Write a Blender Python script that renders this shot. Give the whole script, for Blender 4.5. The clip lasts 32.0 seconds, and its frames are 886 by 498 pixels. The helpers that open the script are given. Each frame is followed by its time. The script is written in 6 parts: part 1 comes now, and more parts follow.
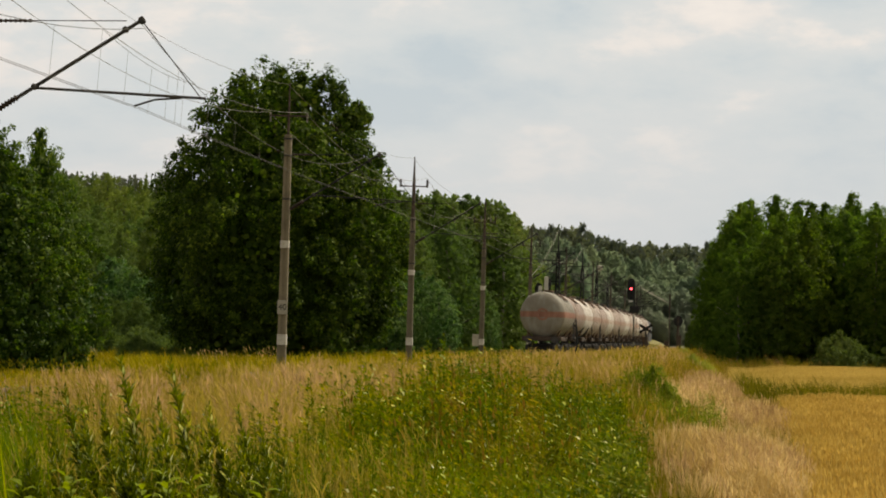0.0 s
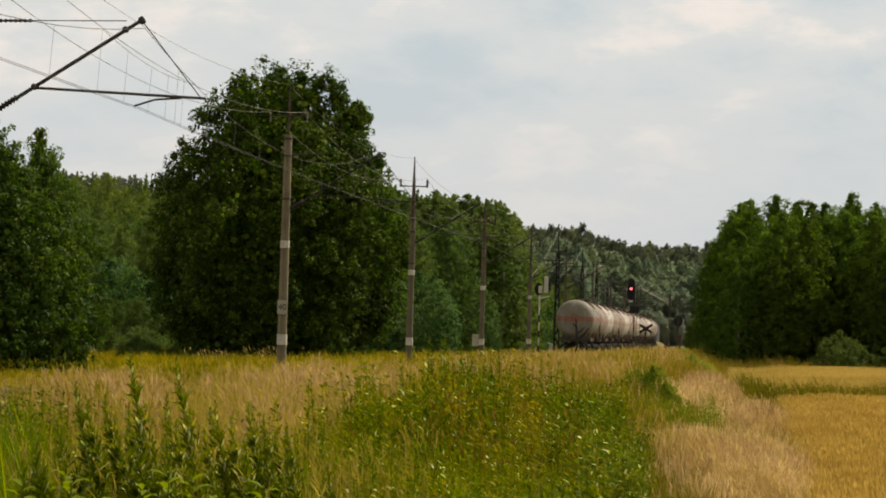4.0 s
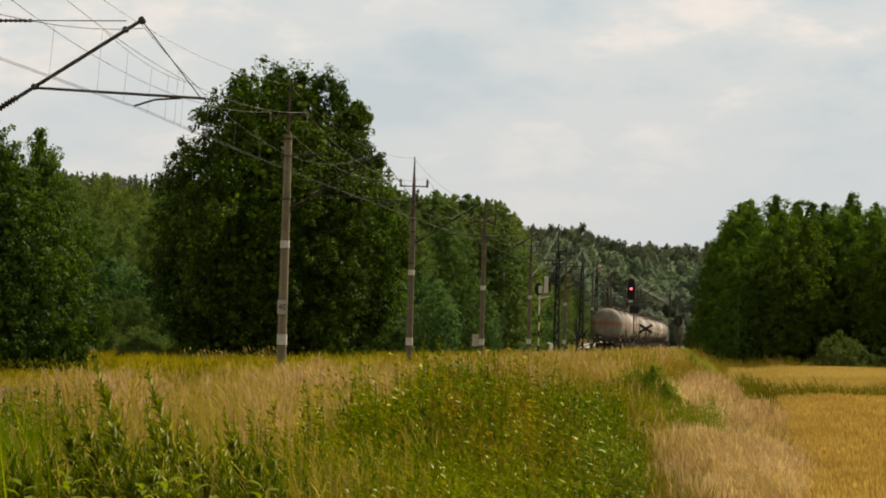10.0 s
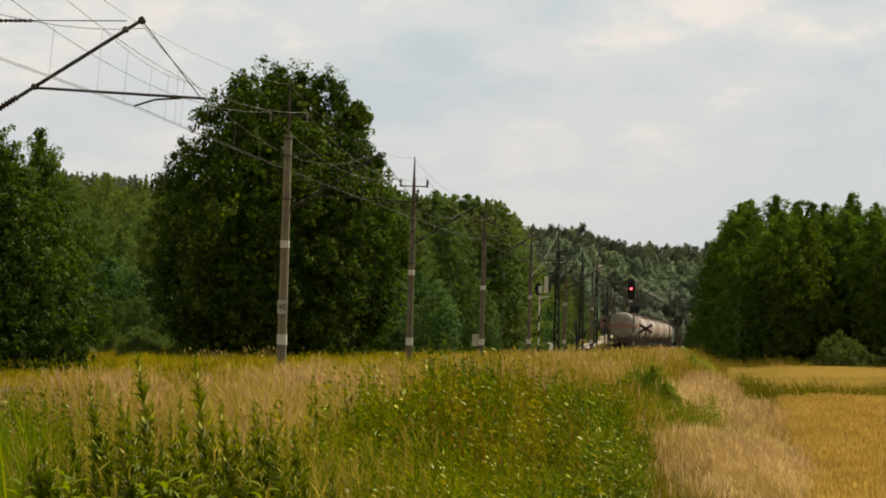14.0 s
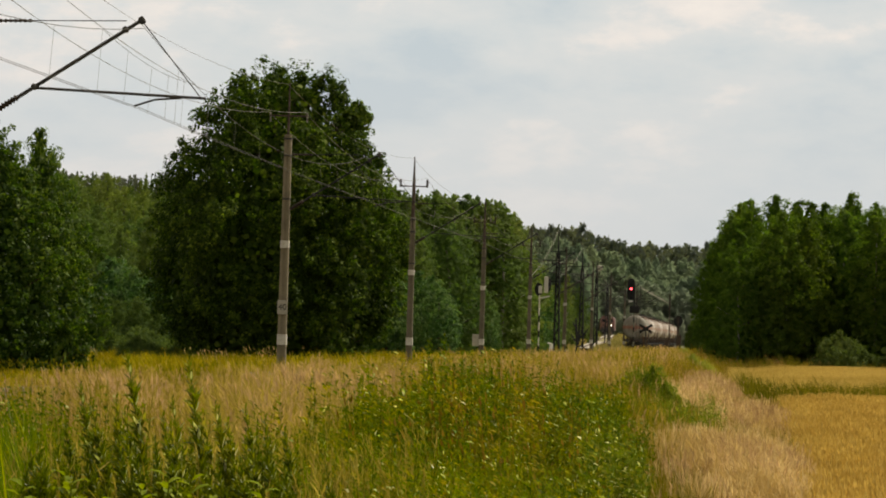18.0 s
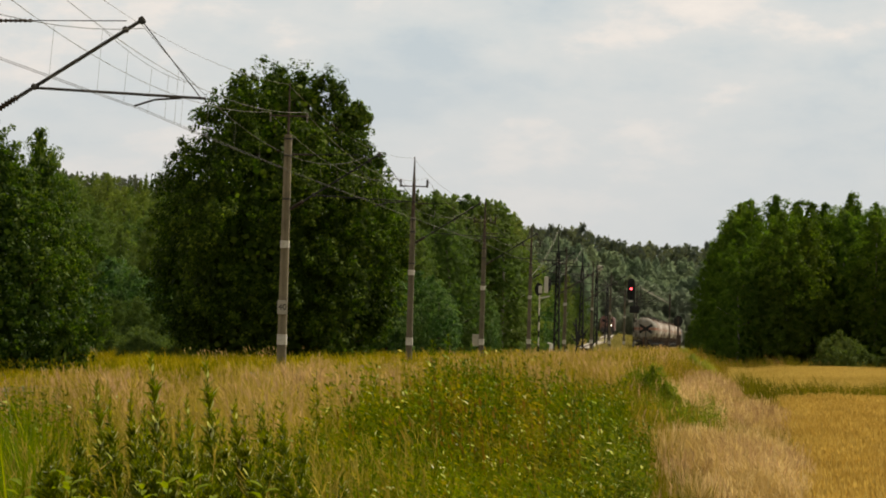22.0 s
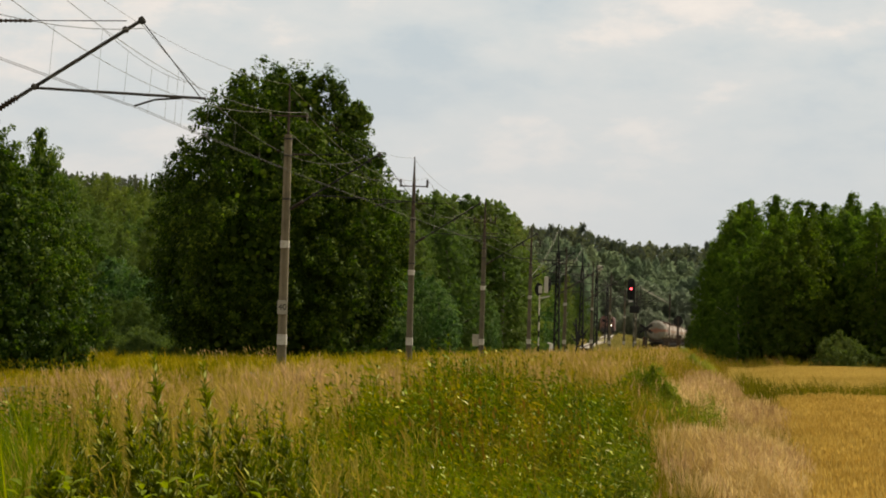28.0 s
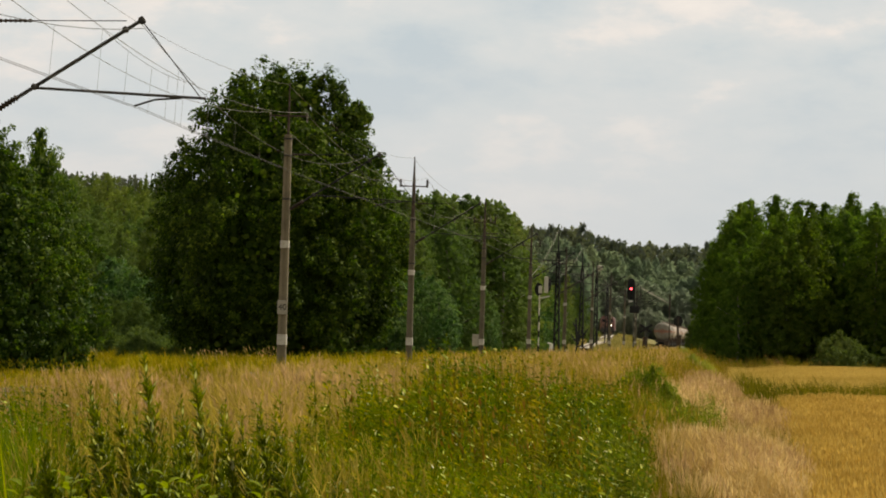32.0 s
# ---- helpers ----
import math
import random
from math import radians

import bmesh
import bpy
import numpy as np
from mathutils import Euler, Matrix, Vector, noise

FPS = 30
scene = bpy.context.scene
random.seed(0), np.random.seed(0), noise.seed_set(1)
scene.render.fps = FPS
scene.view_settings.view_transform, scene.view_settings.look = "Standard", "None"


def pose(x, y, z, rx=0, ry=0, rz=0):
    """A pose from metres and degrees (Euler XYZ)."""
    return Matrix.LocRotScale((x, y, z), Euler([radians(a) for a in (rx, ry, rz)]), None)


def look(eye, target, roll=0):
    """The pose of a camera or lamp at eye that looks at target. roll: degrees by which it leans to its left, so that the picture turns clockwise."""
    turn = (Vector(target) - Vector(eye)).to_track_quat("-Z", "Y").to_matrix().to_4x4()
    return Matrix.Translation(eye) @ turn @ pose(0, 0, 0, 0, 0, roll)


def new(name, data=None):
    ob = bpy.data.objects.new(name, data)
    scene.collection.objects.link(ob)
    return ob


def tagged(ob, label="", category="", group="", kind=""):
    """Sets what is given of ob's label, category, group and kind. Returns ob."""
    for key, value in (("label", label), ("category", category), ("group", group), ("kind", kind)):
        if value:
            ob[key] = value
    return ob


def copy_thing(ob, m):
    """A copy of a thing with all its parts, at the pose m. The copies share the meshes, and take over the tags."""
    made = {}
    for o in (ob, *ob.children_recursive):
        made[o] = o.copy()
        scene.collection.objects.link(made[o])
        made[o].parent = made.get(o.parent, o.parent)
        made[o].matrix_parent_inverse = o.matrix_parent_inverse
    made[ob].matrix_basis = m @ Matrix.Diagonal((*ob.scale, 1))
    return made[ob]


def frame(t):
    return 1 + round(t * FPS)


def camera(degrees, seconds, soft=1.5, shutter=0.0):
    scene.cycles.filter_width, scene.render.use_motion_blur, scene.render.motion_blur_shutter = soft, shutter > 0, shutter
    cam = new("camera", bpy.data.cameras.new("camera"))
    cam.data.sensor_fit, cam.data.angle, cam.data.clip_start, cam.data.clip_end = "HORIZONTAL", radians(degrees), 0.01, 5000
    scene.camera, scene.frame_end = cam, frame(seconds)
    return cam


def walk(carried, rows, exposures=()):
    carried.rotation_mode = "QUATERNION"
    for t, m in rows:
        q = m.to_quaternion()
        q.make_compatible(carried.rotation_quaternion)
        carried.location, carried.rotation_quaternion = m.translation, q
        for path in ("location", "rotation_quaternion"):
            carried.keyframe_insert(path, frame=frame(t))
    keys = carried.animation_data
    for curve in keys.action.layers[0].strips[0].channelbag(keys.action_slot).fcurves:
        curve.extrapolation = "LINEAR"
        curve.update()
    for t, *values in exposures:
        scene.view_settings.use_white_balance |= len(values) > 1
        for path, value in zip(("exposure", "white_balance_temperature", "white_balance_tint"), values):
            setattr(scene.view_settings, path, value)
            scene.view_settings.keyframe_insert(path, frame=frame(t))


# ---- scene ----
# The camera stands still at the edge of a wheat field, beside a railway line that runs along +y.
cam = camera(13.861, 32.0, soft=1.9)
EYE = (0.0, 0.0, 1.7)
VIEW = look(EYE, (-0.08168 * 100, 0.99638 * 100, 1.7 + 0.023579 * 100), roll=1.4)
walk(cam, [(0.0, VIEW), (32.0, VIEW)], exposures=[(0.0, -0.06, 7100, 7), (32.0, -0.06, 7100, 7)])

# ---------------------------------------------------------------- light
SUN_AZ, SUN_EL = 64.0, 54.0      # degrees clockwise from +y, above the horizon
world = bpy.data.worlds.new("sky")
scene.world = world
world.use_nodes = True
wn, wl = world.node_tree.nodes, world.node_tree.links
wn.clear()
w_out = wn.new("ShaderNodeOutputWorld")
w_bg = wn.new("ShaderNodeBackground")
w_sky = wn.new("ShaderNodeTexSky")
w_sky.sky_type, w_sky.sun_disc = "NISHITA", False
w_sky.sun_elevation, w_sky.sun_rotation = radians(SUN_EL), radians(SUN_AZ)
w_sky.dust_density = 2.5
w_bg.inputs["Strength"].default_value = 0.10
w_tc, w_noise, w_ramp, w_mix = wn.new("ShaderNodeTexCoord"), wn.new("ShaderNodeTexNoise"), wn.new("ShaderNodeValToRGB"), wn.new("ShaderNodeMix")
w_noise.inputs["Scale"].default_value, w_noise.inputs["Detail"].default_value = 2.2, 5
w_ramp.color_ramp.elements[0].position, w_ramp.color_ramp.elements[1].position = 0.36, 0.58
w_mix.data_type = "RGBA"
wl.new(w_tc.outputs["Generated"], w_noise.inputs["Vector"])
wl.new(w_noise.outputs["Fac"], w_ramp.inputs["Fac"])
wl.new(w_ramp.outputs[0], w_mix.inputs[0])
wl.new(w_sky.outputs[0], w_mix.inputs[6])
w_mix.inputs[7].default_value = (7.5, 7.0, 6.2, 1)
wl.new(w_mix.outputs[2], w_bg.inputs["Color"])
wl.new(w_bg.outputs[0], w_out.inputs[0])

sun = new("sun", bpy.data.lights.new("sun", "SUN"))
sun.data.energy, sun.data.angle, sun.data.color = 4.9, radians(1.0), (1.0, 0.93, 0.80)
_az, _el = radians(SUN_AZ), radians(SUN_EL)
SUN_DIR = Vector((math.sin(_az) * math.cos(_el), math.cos(_az) * math.cos(_el), math.sin(_el)))
sun.matrix_world = look(SUN_DIR * 500, (0, 0, 0))


# ---------------------------------------------------------------- materials
def nodes_of(name):
    m = bpy.data.materials.new(name)
    m.use_nodes = True
    t = m.node_tree
    t.nodes.clear()
    out = t.nodes.new("ShaderNodeOutputMaterial")
    return m, t.nodes, t.links, out


def ramp(n, stops):
    r = n.new("ShaderNodeValToRGB")
    e = r.color_ramp.elements
    while len(e) < len(stops):
        e.new(0.5)
    for el, (pos, c) in zip(e, stops):
        el.position, el.color = pos, (*c, 1)
    return r


def noise_tex(n, l, scale, detail=4, rough=0.55, coord="Object"):
    tc = n.new("ShaderNodeTexCoord")
    t = n.new("ShaderNodeTexNoise")
    t.inputs["Scale"].default_value, t.inputs["Detail"].default_value = scale, detail
    t.inputs["Roughness"].default_value = rough
    l.new(tc.outputs[coord], t.inputs["Vector"])
    return t


def mix_rgb(n, l, kind, fac, a, b):
    m = n.new("ShaderNodeMix")
    m.data_type, m.blend_type = "RGBA", kind
    for k, v in (("Factor", fac), ("A", a), ("B", b)):
        sock = [s for s in m.inputs if s.name == k and s.type == ("VALUE" if k == "Factor" else "RGBA")][0]
        if isinstance(v, (int, float)):
            sock.default_value = v
        elif isinstance(v, tuple):
            sock.default_value = (*v, 1)
        else:
            l.new(v, sock)
    return [s for s in m.outputs if s.type == "RGBA"][0]


def plain(name, c1, c2, rough=0.6, metal=0.0, scale=3.0, fine=40.0, bump=0.2):
    """A painted, cast or rusted surface: broad stains and fine grain."""
    m, n, l, out = nodes_of(name)
    p = n.new("ShaderNodeBsdfPrincipled")
    broad, grain = noise_tex(n, l, scale, 5), noise_tex(n, l, fine, 3)
    r = ramp(n, [(0.3, c1), (0.7, c2)])
    l.new(broad.outputs["Fac"], r.inputs["Fac"])
    g = ramp(n, [(0.25, (0.72, 0.72, 0.72)), (0.75, (1.15, 1.15, 1.15))])
    l.new(grain.outputs["Fac"], g.inputs["Fac"])
    l.new(mix_rgb(n, l, "MULTIPLY", 0.8, r.outputs[0], g.outputs[0]), p.inputs["Base Color"])
    p.inputs["Roughness"].default_value, p.inputs["Metallic"].default_value = rough, metal
    p.inputs["Specular IOR Level"].default_value = 0.25
    b = n.new("ShaderNodeBump")
    b.inputs["Strength"].default_value, b.inputs["Distance"].default_value = bump, 0.02
    l.new(grain.outputs["Fac"], b.inputs["Height"])
    l.new(b.outputs[0], p.inputs["Normal"])
    l.new(p.outputs[0], out.inputs[0])
    return m


def foliage(name, stops, through_light=0.35, rough=0.45, patch=0.12, patch_tint=(0.6, 0.7, 0.5), per_object=0.3, spec=0.06, warm_tint=(1.35, 1.3, 0.45)):
    """Leaves and blades: each piece has its own tint, patches of them differ, light passes through."""
    m, n, l, out = nodes_of(name)
    geo, info = n.new("ShaderNodeNewGeometry"), n.new("ShaderNodeObjectInfo")
    r = ramp(n, stops)
    l.new(geo.outputs["Random Per Island"], r.inputs["Fac"])
    big = n.new("ShaderNodeTexNoise")
    big.inputs["Scale"].default_value, big.inputs["Detail"].default_value = patch, 3
    l.new(geo.outputs["Position"], big.inputs["Vector"])
    pr = ramp(n, [(0.40, patch_tint), (0.60, (1.1, 1.1, 1.1))])
    l.new(big.outputs["Fac"], pr.inputs["Fac"])
    c = mix_rgb(n, l, "MULTIPLY", 1.0, r.outputs[0], pr.outputs[0])
    orr = ramp(n, [(0.0, (0.75, 0.85, 0.8)), (0.5, (1, 1, 1)), (1.0, (1.25, 1.12, 0.9))])
    l.new(info.outputs["Random"], orr.inputs["Fac"])
    c = mix_rgb(n, l, "MULTIPLY", per_object, c, orr.outputs[0])
    p, t, mx = n.new("ShaderNodeBsdfPrincipled"), n.new("ShaderNodeBsdfTranslucent"), n.new("ShaderNodeMixShader")
    l.new(c, p.inputs["Base Color"])
    p.inputs["Roughness"].default_value = rough
    p.inputs["Specular IOR Level"].default_value = spec
    warm = mix_rgb(n, l, "MULTIPLY", 1.0, c, warm_tint)
    l.new(warm, t.inputs["Color"])
    mx.inputs[0].default_value = through_light
    l.new(p.outputs[0], mx.inputs[1])
    l.new(t.outputs[0], mx.inputs[2])
    l.new(mx.outputs[0], out.inputs[0])
    return m


def glow(name, color, strength):
    m, n, l, out = nodes_of(name)
    e = n.new("ShaderNodeEmission")
    e.inputs[0].default_value, e.inputs[1].default_value = (*color, 1), strength
    l.new(e.outputs[0], out.inputs[0])
    return m


# The brightest stop paints small sunlit flecks into the oak crown.
M_OAK = foliage("oak_leaves", [(0.0, (0.022, 0.038, 0.004)), (0.7, (0.040, 0.062, 0.006)), (1.0, (0.150, 0.185, 0.024))], 0.38, 0.5, 0.35, (0.60, 0.68, 0.5), warm_tint=(1.65, 2.2, 0.5), per_object=0.0, spec=0.05)
# Lighter, duller green with more blue: some haze is mixed into the hill wood.
M_HILL = foliage("hill_leaves", [(0.0, (0.078, 0.106, 0.028)), (0.6, (0.104, 0.136, 0.036)), (1.0, (0.142, 0.170, 0.050))], 0.46, 0.55, 0.08, (0.60, 0.72, 0.66), per_object=0.9, warm_tint=(1.6, 1.8, 0.85))
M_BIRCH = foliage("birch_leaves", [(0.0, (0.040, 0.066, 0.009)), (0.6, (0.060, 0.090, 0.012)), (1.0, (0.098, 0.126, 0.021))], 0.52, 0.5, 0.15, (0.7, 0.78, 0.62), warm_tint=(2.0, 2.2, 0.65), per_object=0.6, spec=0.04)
# Lighter copy of the birch leaves; the sunlit look is set in the colour.
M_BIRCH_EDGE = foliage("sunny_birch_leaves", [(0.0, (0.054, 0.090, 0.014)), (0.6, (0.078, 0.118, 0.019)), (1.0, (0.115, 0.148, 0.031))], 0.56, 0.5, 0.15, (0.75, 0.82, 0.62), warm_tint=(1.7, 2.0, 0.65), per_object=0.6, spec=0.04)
M_FRONT = foliage("blue_green_leaves", [(0.0, (0.036, 0.072, 0.020)), (0.6, (0.066, 0.110, 0.032)), (1.0, (0.150, 0.200, 0.085))], 0.40, 0.5, 0.3, (0.55, 0.7, 0.6), warm_tint=(1.6, 1.9, 0.8), per_object=0.8, spec=0.08)
M_SAPLING = foliage("sapling_leaves", [(0.0, (0.050, 0.086, 0.020)), (1.0, (0.108, 0.148, 0.042))], 0.44, 0.6, 0.3, (0.75, 0.82, 0.7))
# Top stop is far brighter, to imitate glints on the alder.
M_ALDER = foliage("alder_leaves", [(0.0, (0.020, 0.042, 0.004)), (0.6, (0.040, 0.070, 0.007)), (1.0, (0.125, 0.160, 0.030))], 0.44, 0.45, 0.2, warm_tint=(2.0, 2.2, 0.55), spec=0.08)
# Far foliage: distance haze is put into these four pale, greyed leaf colours.
M_PINE = foliage("hazed_pine_needles", [(0.0, (0.092, 0.110, 0.100)), (1.0, (0.115, 0.134, 0.122))], 0.5, 0.7, 0.1, (0.8, 0.85, 0.9), spec=0.0)
M_ASPEN = foliage("hazed_aspen_leaves", [(0.0, (0.162, 0.186, 0.128)), (0.6, (0.168, 0.192, 0.132)), (1.0, (0.174, 0.198, 0.136))], 0.66, 0.6, 0.02, (0.80, 0.88, 1.0), warm_tint=(1.7, 1.85, 1.45), per_object=0.5, spec=0.0)
M_THICKET = foliage("hazed_thicket_leaves", [(0.0, (0.290, 0.300, 0.225)), (1.0, (0.320, 0.330, 0.250))], 0.66, 0.6, 0.02, (0.85, 0.88, 0.95), warm_tint=(1.5, 1.6, 1.4), per_object=0.3, spec=0.0)
M_OSIER = foliage("hazed_osier_leaves", [(0.0, (0.228, 0.250, 0.186)), (1.0, (0.248, 0.270, 0.202))], 0.66, 0.6, 0.02, (0.85, 0.88, 0.95), warm_tint=(1.5, 1.65, 1.4), per_object=0.3, spec=0.0)
M_WILLOW = foliage("willow_leaves", [(0.0, (0.056, 0.084, 0.018)), (1.0, (0.118, 0.145, 0.040))], 0.44, 0.6, 0.3, (0.75, 0.82, 0.7), warm_tint=(1.15, 1.2, 0.6))
# Weed leaves: the last two cream stops are sun glints painted as colour.
M_WEED = foliage("weed_leaves", [(0.0, (0.050, 0.080, 0.001)), (0.5, (0.120, 0.143, 0.002)), (0.85, (0.215, 0.205, 0.003)), (0.97, (0.28, 0.23, 0.010)), (0.975, (0.46, 0.49, 0.30)), (1.0, (0.74, 0.73, 0.50))], 0.46, 0.5, 1.4, (0.45, 0.65, 0.3), spec=0.03, per_object=0.9)
M_WEED_YELLOW = foliage("yellowing_weed_leaves", [(0.0, (0.085, 0.085, 0.002)), (0.5, (0.19, 0.17, 0.004)), (0.85, (0.25, 0.205, 0.016)), (0.965, (0.30, 0.23, 0.03)), (0.97, (0.46, 0.47, 0.28)), (1.0, (0.74, 0.71, 0.48))], 0.46, 0.5, 1.4, (0.6, 0.7, 0.4), spec=0.04, per_object=0.6)
M_WEED_BLUE = foliage("grey_green_weed_leaves", [(0.0, (0.045, 0.080, 0.006)), (0.5, (0.105, 0.140, 0.012)), (0.85, (0.19, 0.20, 0.022)), (0.955, (0.26, 0.25, 0.05)), (0.96, (0.46, 0.49, 0.33)), (1.0, (0.74, 0.73, 0.54))], 0.46, 0.5, 1.4, (0.5, 0.68, 0.45), spec=0.05, per_object=0.6)
M_DOCK = foliage("brown_dock_seeds", [(0.0, (0.15, 0.085, 0.012)), (1.0, (0.26, 0.16, 0.03))], 0.35, 0.7, 1.0)
# Stops from 0.93 up imitate glints on glossy leaves by near-cream colour.
M_TALL = foliage("tall_weed_leaves", [(0.0, (0.046, 0.070, 0.001)), (0.55, (0.150, 0.180, 0.003)), (0.82, (0.27, 0.27, 0.009)), (0.91, (0.30, 0.28, 0.03)), (0.93, (0.52, 0.53, 0.32)), (1.0, (0.74, 0.72, 0.46))], 0.40, 0.4, 2.0, spec=0.15)
M_LIME = foliage("lime_leaves", [(0.0, (0.13, 0.175, 0.006)), (1.0, (0.22, 0.26, 0.015))], 0.45, 0.4, 2.0, (0.8, 0.85, 0.6), spec=0.1)
M_GREEN = foliage("green_blades", [(0.0, (0.095, 0.120, 0.002)), (0.6, (0.17, 0.18, 0.003)), (1.0, (0.28, 0.23, 0.012))], 0.46, 0.5, 0.35, (0.75, 0.85, 0.6))
M_LUSH = foliage("lush_blades", [(0.0, (0.075, 0.120, 0.001)), (0.7, (0.145, 0.190, 0.002)), (1.0, (0.24, 0.26, 0.006))], 0.48, 0.45, 0.9, (0.6, 0.75, 0.5), spec=0.05)
M_YELLOW = foliage("yellow_green_blades", [(0.0, (0.13, 0.135, 0.002)), (0.5, (0.25, 0.22, 0.003)), (0.85, (0.40, 0.31, 0.012)), (1.0, (0.48, 0.35, 0.07))], 0.45, 0.55, 0.22, (0.66, 0.62, 0.5))
M_BANK = foliage("dry_bank_grass", [(0.0, (0.20, 0.17, 0.08)), (1.0, (0.33, 0.27, 0.15))], 0.4, 0.6, 0.1)
M_RUSSET = foliage("russet_blades", [(0.0, (0.17, 0.10, 0.025)), (0.6, (0.27, 0.17, 0.06)), (1.0, (0.36, 0.24, 0.10))], 0.45, 0.6, 0.3)
M_OLIVE = foliage("olive_blades", [(0.0, (0.09, 0.085, 0.004)), (0.6, (0.17, 0.145, 0.010)), (1.0, (0.27, 0.20, 0.03))], 0.4, 0.6, 0.15, (0.7, 0.8, 0.5))
M_BALK = foliage("deep_olive_blades", [(0.0, (0.060, 0.062, 0.003)), (0.6, (0.110, 0.105, 0.006)), (1.0, (0.19, 0.16, 0.02))], 0.4, 0.6, 0.12, (0.7, 0.8, 0.5))
M_BEIGE = foliage("dry_plumes", [(0.0, (0.41, 0.28, 0.145)), (0.5, (0.45, 0.31, 0.165)), (1.0, (0.50, 0.345, 0.185))], 0.58, 0.65, 0.32, (0.56, 0.66, 0.16), warm_tint=(1.1, 1.05, 0.7))
M_PINK = foliage("pinkish_plumes", [(0.0, (0.38, 0.25, 0.125)), (0.5, (0.46, 0.31, 0.17)), (1.0, (0.55, 0.385, 0.23))], 0.52, 0.65, 0.4, (0.70, 0.70, 0.60), warm_tint=(1.1, 1.0, 0.8))
M_YELLOWING = foliage("yellowing_plumes", [(0.0, (0.24, 0.20, 0.03)), (0.5, (0.33, 0.26, 0.05)), (1.0, (0.42, 0.32, 0.09))], 0.5, 0.65, 0.4, (0.70, 0.72, 0.5), warm_tint=(1.1, 1.05, 0.6))
M_DRY = foliage("pale_dry_grass", [(0.0, (0.44, 0.31, 0.135)), (0.4, (0.58, 0.42, 0.215)), (1.0, (0.72, 0.56, 0.33))], 0.55, 0.65, 0.4, (0.75, 0.70, 0.52), warm_tint=(1.1, 1.05, 0.8))
M_GOLDSHRUB = foliage("yellowish_shrub_leaves", [(0.0, (0.22, 0.24, 0.035)), (1.0, (0.36, 0.35, 0.07))], 0.50, 0.6, 0.6, warm_tint=(1.2, 1.2, 0.55))
M_SHRUB = foliage("shrub_leaves", [(0.0, (0.080, 0.110, 0.009)), (0.7, (0.14, 0.165, 0.018)), (1.0, (0.24, 0.24, 0.04))], 0.58, 0.5, 0.6, (0.8, 0.88, 0.7), warm_tint=(1.5, 1.55, 0.6))
M_WHEAT = foliage("wheat_ears", [(0.0, (0.38, 0.25, 0.060)), (0.5, (0.50, 0.34, 0.085)), (1.0, (0.62, 0.45, 0.14))], 0.42, 0.6, 0.5, (0.84, 0.82, 0.75), warm_tint=(1.1, 1.05, 0.8))
M_WHEAT_PALE = foliage("pale_wheat_ears", [(0.0, (0.40, 0.285, 0.085)), (0.5, (0.49, 0.36, 0.115)), (1.0, (0.58, 0.44, 0.16))], 0.42, 0.6, 0.07, (0.85, 0.85, 0.75), warm_tint=(1.1, 1.05, 0.7))
M_YELLOW_BLOOM = foliage("yellow_bloom", [(0.0, (0.40, 0.26, 0.02)), (1.0, (0.55, 0.42, 0.05))], 0.3, 0.6, 0.3)
M_GOLDENROD = foliage("goldenrod", [(0.0, (0.12, 0.12, 0.004)), (0.6, (0.19, 0.17, 0.005)), (1.0, (0.28, 0.225, 0.010))], 0.45, 0.6, 0.3)
M_BARK = plain("bark", (0.045, 0.035, 0.025), (0.12, 0.10, 0.075), 0.9, 0, 2.0, 25, 0.8)
M_BIRCH_BARK = plain("birch_bark", (0.18, 0.16, 0.13), (0.50, 0.47, 0.42), 0.8, 0, 1.5, 12, 0.5)
M_STALK = foliage("green_stalk", [(0.0, (0.075, 0.105, 0.004)), (1.0, (0.15, 0.15, 0.012))], 0.2, 0.8, 3.0, spec=0.02)
M_CONCRETE = plain("weathered_concrete", (0.125, 0.105, 0.068), (0.23, 0.192, 0.128), 0.85, 0, 1.2, 30, 0.4)
# The same concrete about a quarter darker, for masts past 150 m.
M_CONCRETE_DARK = plain("darkened_concrete", (0.090, 0.078, 0.053), (0.175, 0.148, 0.100), 0.9, 0, 1.2, 30, 0.4)
M_WHITE = plain("white_paint", (0.62, 0.60, 0.55), (0.80, 0.78, 0.74), 0.6)
# White toned down: the shade on the mast bands is put into the paint.
M_DULL_WHITE = plain("dull_white_paint", (0.36, 0.33, 0.27), (0.54, 0.51, 0.45), 0.8, 0, 6.0)
M_PLATE = plain("dull_plate", (0.26, 0.24, 0.19), (0.36, 0.33, 0.27), 0.7)
M_STEEL = plain("dull_steel", (0.028, 0.028, 0.028), (0.065, 0.06, 0.055), 0.9, 0.0)
M_TOP_STEEL = plain("dark_rusty_steel", (0.035, 0.026, 0.020), (0.08, 0.055, 0.04), 0.85)
M_RUST = plain("rusty_steel", (0.05, 0.035, 0.025), (0.13, 0.075, 0.045), 0.7, 0.3)
M_WIRE = plain("weathered_wire", (0.045, 0.044, 0.038), (0.085, 0.08, 0.07), 0.6, 0.2)
M_FEEDER = plain("pale_aluminium_wire", (0.13, 0.125, 0.10), (0.22, 0.21, 0.17), 0.8, 0.1)
M_BLACK = plain("black_paint", (0.010, 0.010, 0.010), (0.022, 0.022, 0.022), 0.85)
M_INSULATOR = plain("brown_insulator", (0.018, 0.013, 0.010), (0.04, 0.028, 0.02), 0.85)
M_RAIL = plain("rail_steel", (0.12, 0.08, 0.06), (0.25, 0.20, 0.16), 0.4, 0.7)
